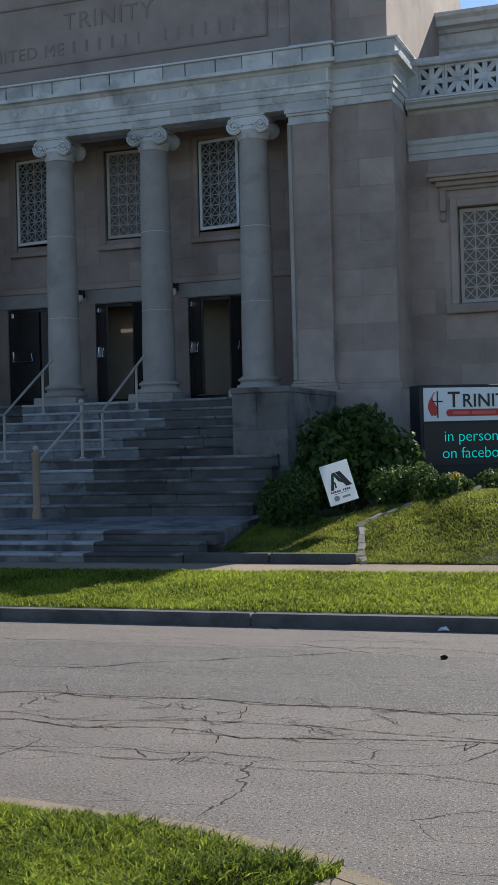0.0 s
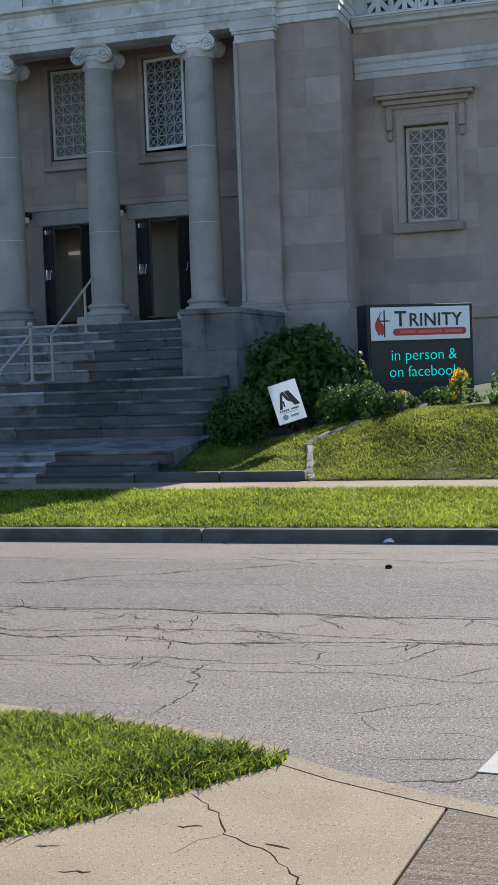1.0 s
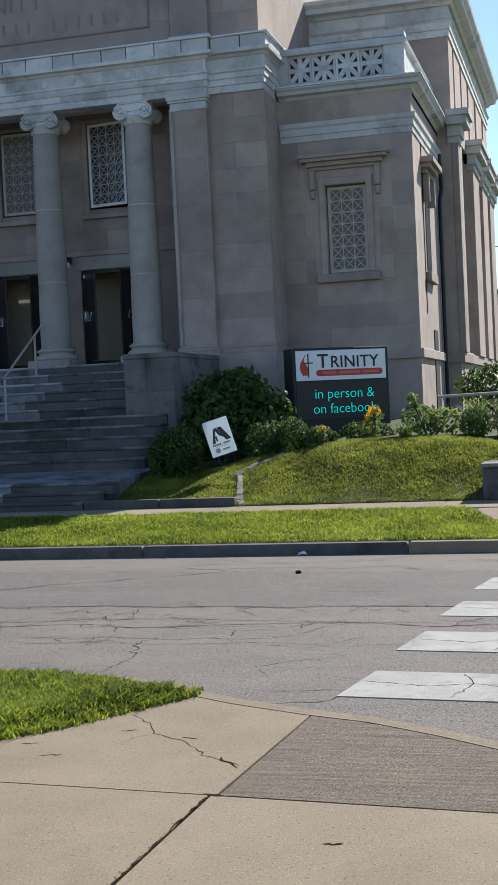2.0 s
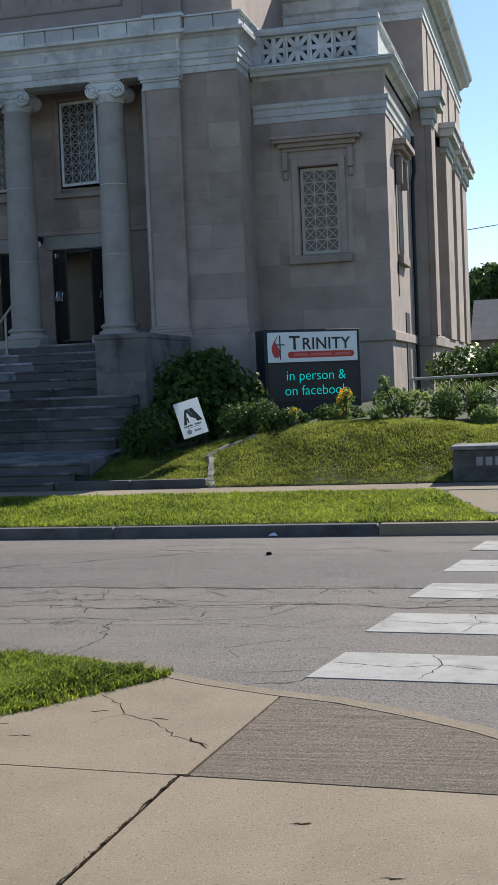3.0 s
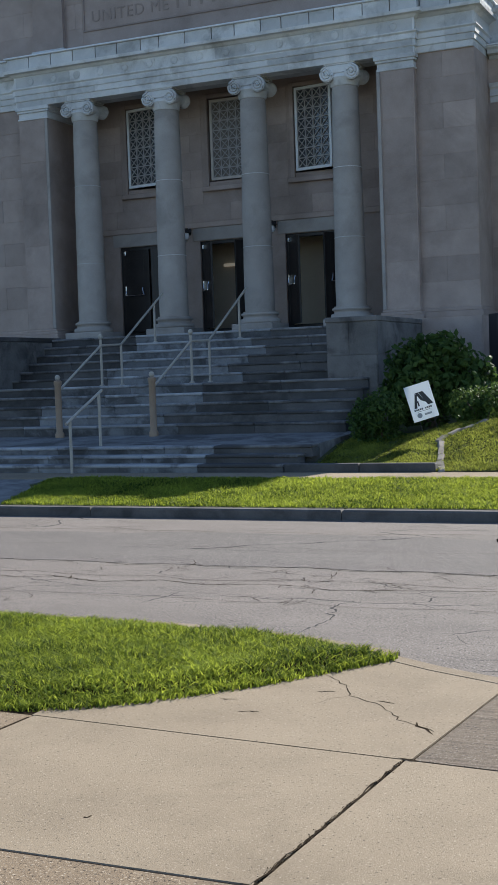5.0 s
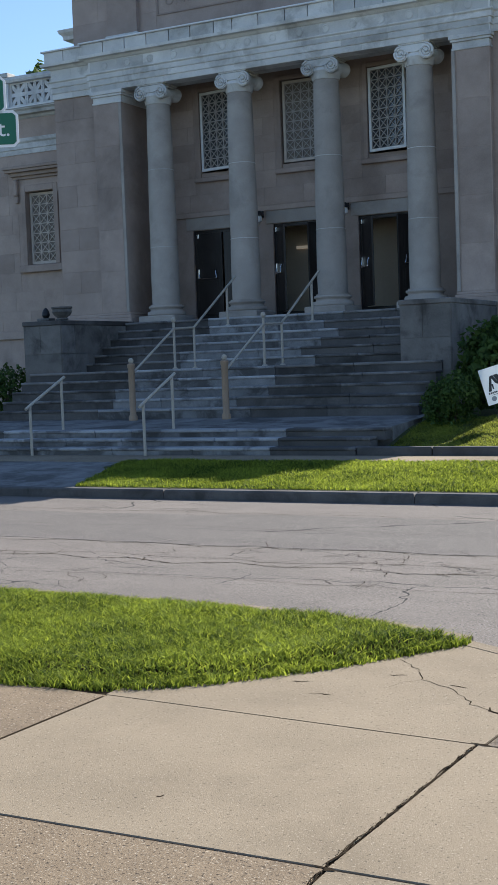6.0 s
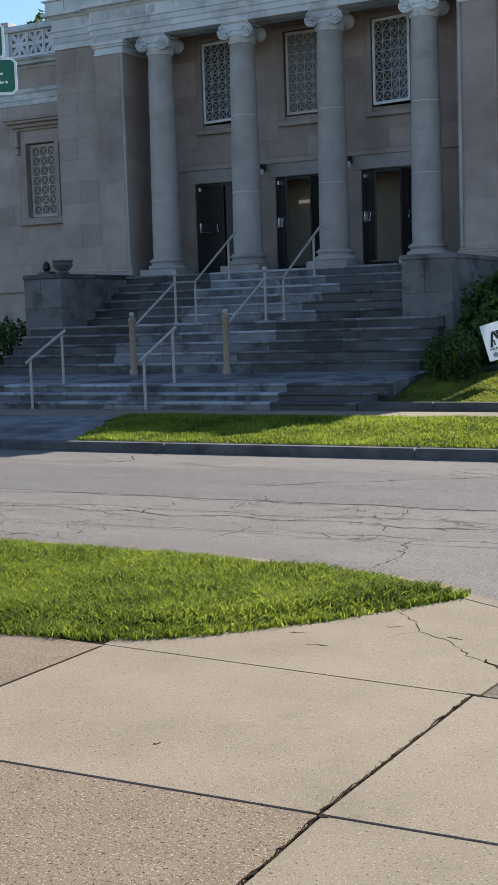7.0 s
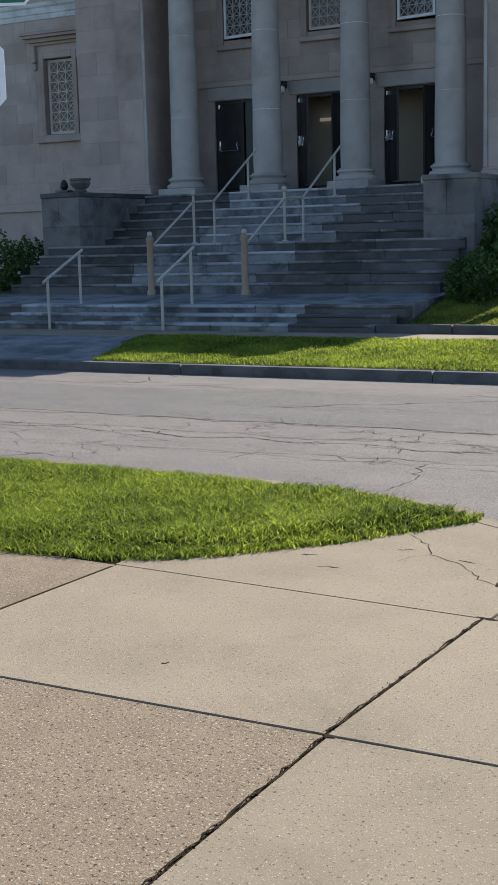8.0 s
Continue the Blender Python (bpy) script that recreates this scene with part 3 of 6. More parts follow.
    swept(bm, [(-0.02, -0.15), (-0.02, 0.03), (0.13, 0.03), (0.13, -0.15)], edge)
    part("edge_stone", bm, CONCRETE, walk_floor, "low worn kerb beside the grass")


LAWN_LOW = [(-14.0, 5.42), (-7.0, 5.46), (-5.2, 5.50), (-4.6, 5.57), (-4.2, 5.62), (-3.88, 5.67), (-3.6, 5.78), (-3.36, 5.98), (-3.12, 6.23), (-2.9, 6.48), (-2.68, 6.80), (-2.52, 7.05), (-2.36, 7.30)]


def lawn_low_y(x):
    for (xa, ya), (xb, yb) in zip(LAWN_LOW, LAWN_LOW[1:]):
        if xa <= x <= xb:
            return ya + (yb - ya) * (x - xa) / (xb - xa)
    return 99.0


def in_lawn(x, y):
    return lawn_low_y(x) < y < near_edge_y(x) - 0.10


def lawn_height(x, y):
    return 0.0 + 0.06 * ease(0.0, 0.35, min(y - lawn_low_y(x), near_edge_y(x) - y))


def blades(name, count, area, inside, height, tall, wide, material, seed, label, lean=0.55, clump=None):
    """Grass: curved tapering blades, each its own island, in one mesh."""
    rng = np.random.default_rng(seed)
    x0, x1, y0, y1 = area
    pts = []
    while len(pts) < count:
        for x, y in zip(rng.uniform(x0, x1, 4000), rng.uniform(y0, y1, 4000)):
            if inside(x, y):
                pts.append((x, y, height(x, y)))
    p = np.array(pts[:count])
    n = len(p)
    patch = np.array([noise.noise((x * 4.5, y * 4.5, seed)) * 0.7 + noise.noise((x * 1.3, y * 1.3, seed)) * 0.5 for x, y, _ in p])
    h = rng.uniform(0.45, 1.3, n) * tall * (1 + 0.8 * patch)
    ang = rng.uniform(0, 2 * np.pi, n)
    side = np.stack([np.cos(ang), np.sin(ang), 0 * ang], 1) * (wide * rng.uniform(0.6, 1.3, n))[:, None]
    la = rng.uniform(0, 2 * np.pi, n)
    out = np.stack([np.cos(la), np.sin(la), 0 * la], 1) * (h * rng.uniform(0.1, lean * 1.6, n))[:, None]
    up = np.stack([0 * h, 0 * h, h], 1)
    v = np.concatenate([p - side, p + side, p + 0.55 * up + 0.35 * out - 0.75 * side, p + 0.55 * up + 0.35 * out + 0.75 * side, p + up * 0.95 + out], 0)
    i = np.arange(n)
    quads = np.stack([i, i + n, i + 3 * n, i + 2 * n], 1)
    tris = np.stack([i + 2 * n, i + 3 * n, i + 4 * n], 1)
    me = bpy.data.meshes.new(name)
    me.from_pydata(v.tolist(), [], quads.tolist() + tris.tolist())
    me.materials.append(material)
    return tagged(new(name, me), label, "grass", kind="stuff")


def build_grass():
    sheet("lawn", -14, -2.3, 5.3, 8.0, 0.06, SOIL, lambda x, y: lawn_height(x, y) - 0.012, "earth under the corner grass", "lawn", keep=in_lawn)
    blades("lawn_grass", 115000, (-9.5, -2.3, 5.4, 8.0), in_lawn, lawn_height, 0.044, 0.0048, GRASS, 3, "thick bright green grass on the corner lawn", lean=1.5)
    blades("lawn_fringe", 8000, (-9.5, -2.3, 5.3, 7.6), lambda x, y: -0.05 < y - lawn_low_y(x) < 0.16 and y < near_edge_y(x) - 0.05, lambda x, y: -0.005, 0.052, 0.0048, GRASS, 4, "ragged grass overhanging the pavement edge", lean=0.9)
    on_verge = lambda x, y: x > -10.2 - (y - 14.3) * 0.30 and x < -0.68 - (y - 14.3) * 0.41
    blades("verge_grass", 80000, (-11, 0, 14.29, 16.68), on_verge, bank, 0.042, 0.0075, GRASS, 5, "mown green grass on the verge", lean=0.9)
    on_bank = lambda x, y: not (x > -1.56 and y < 18.5)
    blades("bank_grass", 105000, (-7.1, 1.5, 17.76, 20.6), on_bank, bank, 0.036, 0.007, DRY_GRASS, 6, "rough yellowish grass on the sunny bank", lean=1.1)


def build_crossing():
    for k in range(5):
        y0 = 7.30 + 1.37 * k
        if y0 > 13.2:
            break
        lx = -1.46 + 0.145 * k
        bm = extruded(bmesh.new(), [(lx - 0.06, y0), (lx + 2.9, y0 - 0.25), (lx + 3.0, y0 + 0.45), (lx + 0.06, y0 + 0.70)], 0.001, 0.006)
        bar = tagged(part("crossing_bar", bm, PAINT_LINE), "worn white painted crossing bar on asphalt", "road marking", "bars of the crossing")
        crack(bar, [(lx + 0.03, y0 + 0.40), (lx + 0.45, y0 + 0.28), (lx + 0.7, y0 + 0.36), (lx + 1.3, y0 + 0.12), (lx + 2.2, y0 + 0.08)], 0.006, 60 + k, 0.0066)
        crack(bar, [(lx + 0.62, y0 + 0.64), (lx + 0.72, y0 + 0.36), (lx + 0.60, y0 - 0.02)], 0.004, 70 + k, 0.0068)


# ---- church ----
MID = -11.95
WALL_Y = 25.95


def both(x0, x1):
    """A stretch of the plan and its mirror about the church's middle."""
    return [(x0, x1), (2 * MID - x1, 2 * MID - x0)]


def wall_with_holes(bm, x0, x1, y0, y1, z0, z1, holes):
    """One solid wall with openings (x0, x1, z0, z1) through it."""
    xs = sorted({x0, x1, *[h[0] for h in holes], *[h[1] for h in holes]})
    zs = sorted({z0, z1, *[min(max(h[2], z0), z1) for h in holes], *[min(max(h[3], z0), z1) for h in holes]})
    grid = {(x, z): bm.verts.new((x, y0, z)) for x in xs for z in zs}
    faces = []
    for a, b in zip(xs, xs[1:]):
        for c, d in zip(zs, zs[1:]):
            mx, mz = (a + b) / 2, (c + d) / 2
            if not any(h[0] < mx < h[1] and h[2] < mz < h[3] for h in holes):
                faces.append(bm.faces.new((grid[a, c], grid[b, c], grid[b, d], grid[a, d])))
    r = bmesh.ops.extrude_face_region(bm, geom=faces)
    bmesh.ops.translate(bm, verts=[v for v in r["geom"] if isinstance(v, bmesh.types.BMVert)], vec=(0, y1 - y0, 0))
    bmesh.ops.delete(bm, geom=[v for v in bm.verts if not v.link_faces], context="VERTS")
    bmesh.ops.recalc_face_normals(bm, faces=bm.faces)
    return bm


def bar_between(bm, a, b, width, y0, y1):
    """A flat bar in the x-z plane from a to b."""
    a, b = Vector(a), Vector(b)
    d = (b - a).normalized() * 1.0
    s = Vector((-d.y, d.x)) * width / 2
    c = [a + s, b + s, b - s, a - s]
    lo = [bm.verts.new((p.x, y0, p.y)) for p in c]
    hi = [bm.verts.new((p.x, y1, p.y)) for p in c]
    bm.faces.new(lo)
    bm.faces.new(list(reversed(hi)))
    for k in range(4):
        bm.faces.new((lo[k], hi[k], hi[(k + 1) % 4], lo[(k + 1) % 4]))


def lattice(x0, x1, z0, z1, nx, nz, y, width=0.022, deep=0.03, star=True):
    bm = bmesh.new()
    dx, dz = (x1 - x0) / nx, (z1 - z0) / nz
    for i in range(nx + 1):
        bar_between(bm, (x0 + i * dx, z0), (x0 + i * dx, z1), width, y, y + deep)
    for j in range(nz + 1):
        bar_between(bm, (x0, z0 + j * dz), (x1, z0 + j * dz), width, y + 0.001, y + deep - 0.001)
    for i in range(nx):
        for j in range(nz):
            a, b, c, d = x0 + i * dx, x0 + (i + 1) * dx, z0 + j * dz, z0 + (j + 1) * dz
            if star or (i + j) % 2 == 0:
                bar_between(bm, (a, c), (b, d), width * 0.8, y + 0.003, y + deep - 0.004)
            if star or (i + j) % 2 == 1:
                bar_between(bm, (a, d), (b, c), width * 0.8, y + 0.005, y + deep - 0.006)
    bmesh.ops.recalc_face_normals(bm, faces=bm.faces)
    return bm


def ashlar(parent, name, x0, x1, z0, z1, y, material, course=0.46, length=1.0, proud=0.006, holes=(), seed=1, face="-y"):
    """Stone blocks laid in courses just proud of the wall behind; shared meshes for equal blocks."""
    rng = random.Random(seed)
    rows = max(1, round((z1 - z0) / course))
    h = (z1 - z0) / rows
    made = {}
    for r in range(rows):
        za, zb = z0 + r * h, z0 + (r + 1) * h
        n = max(1, round((x1 - x0) / length))
        cuts = [x0 + (x1 - x0) * k / n for k in range(n + 1)]
        if r % 2 and n > 1:
            cuts = [x0] + [c - (x1 - x0) / n / 2 for c in cuts[1:]] + [x1]
        elif r % 2 and x1 - x0 > 0.9:
            cuts = [x0, x0 + (x1 - x0) * 0.45, x1]
        for a, b in zip(cuts, cuts[1:]):
            pieces = [(a, b)]
            for hx0, hx1, hz0, hz1 in holes:
                if za < hz1 - 0.02 and zb > hz0 + 0.02:
                    cut = []
                    for p, q in pieces:
                        if p < hx0:
                            cut.append((p, min(q, hx0)))
                        if q > hx1:
                            cut.append((max(p, hx1), q))
                    pieces = cut
            for p, q in pieces:
                if q - p < 0.06:
                    continue
                key = (round(q - p, 3), round(h, 3))
                if key not in made:
                    g = 0.003
                    bm = boxed(g, q - p - g, -proud, 0.02, g, h - g, bevel=0.003)
                    made[key] = mesh_of(name, bm, material)
                ob = new(name, made[key])
                ob.parent = parent
                base = BASE[parent]
                if face == "-y":
                    ob.location = Vector((p, y - rng.uniform(0, 0.002), za)) - base
                else:
                    ob.location = Vector((y + rng.uniform(0, 0.002), p, za)) - base
                    ob.rotation_euler = (0, 0, radians(90))


def ionic_capital(x, y, z0, z1, r):
    """Two fronts with scrolls, bolsters between them, an echinus and an abacus."""
    bm = bmesh.new()
    h = z1 - z0
    half = 0.27
    rs = 0.165
    for sx in (-1, 1):
        for face in (-1, 1):
            cx, cy, cz = x + sx * half, y + face * 0.30, z0 + rs + 0.065
            seg = 24
            a = [bm.verts.new((cx + rs * 0.93 * math.cos(2 * math.pi * k / seg), cy + face * 0.03, cz + rs * 0.93 * math.sin(2 * math.pi * k / seg))) for k in range(seg)]
            b = [bm.verts.new((v.co.x, cy - face * 0.03, v.co.z)) for v in a]
            bm.faces.new(a)
            bm.faces.new(list(reversed(b)))
            for k in range(seg):
                bm.faces.new((a[k], b[k], b[(k + 1) % seg], a[(k + 1) % seg]))
            coil = []
            for k in range(45):
                u = k / 44
                rr = rs * (0.9 * (1 - u) + 0.16 * u)
                t = math.pi / 2 - sx * 2 * math.pi * 2.25 * u
                coil.append((cx + sx * 0 + rr * math.cos(t), cy + face * (0.035 + 0.015 * u), cz + rr * math.sin(t)))
            tube(bm, coil, 0.021, 6)
            turned([(0.03, 0.0), (0.03, 0.03), (0.012, 0.045)], 10, (0, 0, 0), eye := bmesh.new())
            bmesh.ops.transform(eye, matrix=pose(cx, cy + face * 0.028, cz, -90 if face > 0 else 90, 0, 0), verts=eye.verts)
            me = bpy.data.meshes.new("eye")
            eye.to_mesh(me)
            eye.free()
            bm.from_mesh(me)
            bpy.data.meshes.remove(me)
        rings = []
        for k in range(9):
            u = -1 + 2 * k / 8
            rr = rs * (0.62 + 0.36 * u * u)
            rings.append([bm.verts.new((x + sx * half + rr * math.cos(2 * math.pi * j / 18), y + 0.29 * u, z0 + rs + 0.065 + rr * math.sin(2 * math.pi * j / 18))) for j in range(18)])
        for a, b in zip(rings, rings[1:]):
            for j in range(18):
                bm.faces.new((a[j], b[j], b[(j + 1) % 18], a[(j + 1) % 18]))
    # the band that dips between the scrolls
    for face in (-1, 1):
        y0, y1 = y + face * 0.25, y + face * 0.335
        top, low = [], []
        for k in range(13):
            u = -1 + 2 * k / 12
            top.append((x + u * half, z0 + h - 0.06))
            low.append((x + u * half, z0 + 0.29 - 0.05 * (1 - u * u)))
        for (xa, za), (xb, zb), (xc, zc), (xd, zd) in zip(low, low[1:], top[1:], top):
            f = [bm.verts.new((xa, y1, za)), bm.verts.new((xb, y1, zb)), bm.verts.new((xc, y1, zc)), bm.verts.new((xd, y1, zd))]
            g = [bm.verts.new((v.co.x, y0, v.co.z)) for v in f]
            bm.faces.new(f)
            bm.faces.new(list(reversed(g)))
            for k in range(4):
                bm.faces.new((f[k], g[k], g[(k + 1) % 4], f[(k + 1) % 4]))
    turned([(r, 0), (r + 0.02, 0.03), (r + 0.03, 0.10), (r + 0.07, 0.16), (r + 0.06, 0.20), (r, 0.3)], 32, (x, y, z0), bm)
    box(bm, x - 0.315, x + 0.315, y - 0.30, y + 0.30, z1 - 0.085, z1 - 0.03, 0.012)
    box(bm, x - 0.335, x + 0.335, y - 0.32, y + 0.32, z1 - 0.032, z1, 0.006)
    bmesh.ops.recalc_face_normals(bm, faces=bm.faces)
    return bm


def build_columns(church):
    for dx in (-3.11, -1.035, 1.035, 3.11):
        x, y = MID + dx, 25.0
        cuts = [3.12, 4.47 + 0.02 * dx, 6.05 - 0.03 * dx, 7.62]
        rad = lambda z: 0.325 - 0.052 * ((z - 3.12) / 4.5) ** 1.4
        prof = []
        for a, b in zip(cuts, cuts[1:]):
            for k in range(5):
                z = a + (b - a) * k / 4
                r = rad(z)
                prof.append((r - (0.006 if k in (0, 4) else 0), z + (0.003 if k == 0 else 0)))
        prof = [(0.36, 3.09), (0.36, 3.12)] + prof + [(0.285, 7.63), (0.30, 7.65), (0.30, 7.68), (0.27, 7.69)]
        column = part("column", turned(prof, 40, (x, y, 0)), COLUMN_STONE, church, "grey stone column of three drums", 30)
        part("capital", ionic_capital(x, y, 7.60, 8.035, 0.28), LIMESTONE, column, "pale Ionic capital with scrolls", 35)
        base = [(0.42, 2.86), (0.44, 2.89), (0.44, 2.93), (0.42, 2.965), (0.375, 2.97), (0.365, 3.0), (0.375, 3.03), (0.40, 3.035), (0.41, 3.06), (0.40, 3.085), (0.36, 3.09)]
        part("column_base", turned(base, 40, (x, y, 0)), COLUMN_STONE, column, "", 30)
        part("plinth", boxed(x - 0.47, x + 0.47, y - 0.47, y + 0.47, 2.70, 2.862, bevel=0.015), COLUMN_STONE, column)
        for z in cuts[1:3]:
            part("joint", turned([(rad(z) + 0.001, z - 0.004), (rad(z) + 0.0015, z + 0.006)], 40, (x, y, 0)), LIMESTONE, column, "pale mortar joint", 30)


def door_leaf(name, parent, x, y, w, z0, z1, turn, hinge, hardware):
    """One open leaf, hinged at x: frame, sunk panels, push bar, closer arm."""
    bm = bmesh.new()
    s = 1 if hinge == "left" else -1
    box(bm, 0, w, -0.022, 0.022, z0, z1, 0.004)
    for a, b, c, d in ((0.10, w - 0.10, z0 + 0.18, z0 + 0.80), (0.10, w - 0.10, z0 + 1.02, z1 - 0.14)):
        for off in (-0.026, 0.024):
            box(bm, a, b, off, off + 0.004, c, d, 0.002)
            box(bm, a + 0.05, b - 0.05, off - 0.004, off + 0.008, c + 0.05, d - 0.05, 0.002)
    if s < 0:
        bmesh.ops.scale(bm, vec=(-1, 1, 1), verts=bm.verts)
        bmesh.ops.reverse_faces(bm, faces=bm.faces)
    t = pose(x, y, 0, 0, 0, turn)
    bmesh.ops.transform(bm, matrix=t, verts=bm.verts)
    leaf = part(name, bm, DOOR_WOOD, parent, "dark panelled door leaf standing open")
    if hardware:
        side = 1 if hinge == "left" else 1
        bm = bmesh.new()
        yy = 0.05 * side
        box(bm, 0.03, 0.07, yy - 0.03, yy + 0.02, z0 + 0.86, z0 + 1.08, 0.006)
        tube(bm, [(0.05, yy + 0.01, z0 + 1.0), (0.07, yy + 0.03, z0 + 0.9), (0.12, yy + 0.045, z0 + 0.845)], 0.013, 8)
        tube(bm, [(0.12, yy + 0.045, z0 + 0.85), (w - 0.12, yy + 0.045, z0 + 0.85)], 0.011, 8)
        tube(bm, [(w - 0.12, yy + 0.045, z0 + 0.85), (w - 0.17, yy + 0.02, z0 + 0.96), (w - 0.18, yy, z0 + 1.02)], 0.013, 8)
        bmesh.ops.scale(bm, vec=(s, -1, 1), verts=bm.verts)
        bmesh.ops.recalc_face_normals(bm, faces=bm.faces)
        bmesh.ops.transform(bm, matrix=t, verts=bm.verts)
        part("push_bar", bm, CHROME, leaf, "steel panic bar")
        bm = bmesh.new()
        box(bm, 0.02, 0.075, -0.06, -0.024, z1 - 0.10, z1 - 0.005, 0.005)
        bmesh.ops.scale(bm, vec=(s, 1, 1), verts=bm.verts)
        bmesh.ops.recalc_face_normals(bm, faces=bm.faces)
        bmesh.ops.transform(bm, matrix=t, verts=bm.verts)
        part("hinge", bm, CHROME, leaf, "steel top pivot")
    return leaf


def window_unit(church, x0, x1, z0, z1, y, nx, nz, ajar=0.0, frame_mat=WHITE_PAINT, lat_mat=LATTICE, pane_mat=GLASS):
    """Frame, glass and a star lattice before it; the casement may stand ajar on its left edge."""
    bm = bmesh.new()
    f = 0.055
    for a in ((0, f, 0, z1 - z0), (x1 - x0 - f, x1 - x0, 0, z1 - z0), (f, x1 - x0 - f, 0, f), (f, x1 - x0 - f, z1 - z0 - f, z1 - z0)):
        box(bm, a[0], a[1], -0.03, 0.03, a[2], a[3])
    t = pose(x0, y, z0, 0, 0, -ajar)
    bmesh.ops.transform(bm, matrix=t, verts=bm.verts)
    win = part("window", bm, frame_mat, church, "lattice casement standing ajar" if ajar else "tall window with a star lattice")
    bm = lattice(f, x1 - x0 - f, f, z1 - z0 - f, nx, nz, -0.022)
    bmesh.ops.transform(bm, matrix=t, verts=bm.verts)
    part("lattice", bm, lat_mat, win, "star-patterned lattice bars")
    bm = boxed(f * 0.8, x1 - x0 - f * 0.8, 0.012, 0.018, f * 0.8, z1 - z0 - f * 0.8)
    bmesh.ops.transform(bm, matrix=t, verts=bm.verts)
    part("pane", bm, pane_mat, win, "dark glass" if pane_mat is GLASS else "dull brown glass")
    return win


ENTABLATURE = [  # out, height
    (-0.35, 8.03), (0.0, 8.03), (0.0, 8.16), (0.025, 8.165), (0.025, 8.29), (0.05, 8.295), (0.05, 8.40), (0.085, 8.43), (0.085, 8.455), (0.02, 8.46),
    (0.02, 8.70), (0.06, 8.72), (0.10, 8.76), (0.19, 8.775), (0.20, 8.84), (0.12, 8.85), (-0.35, 8.85)]
WING_CORNICE = [(-0.3, 7.98), (0.0, 7.98), (0.03, 8.0), (0.06, 8.05), (0.18, 8.07), (0.20, 8.14), (0.25, 8.18), (0.25, 8.21), (-0.3, 8.23)]


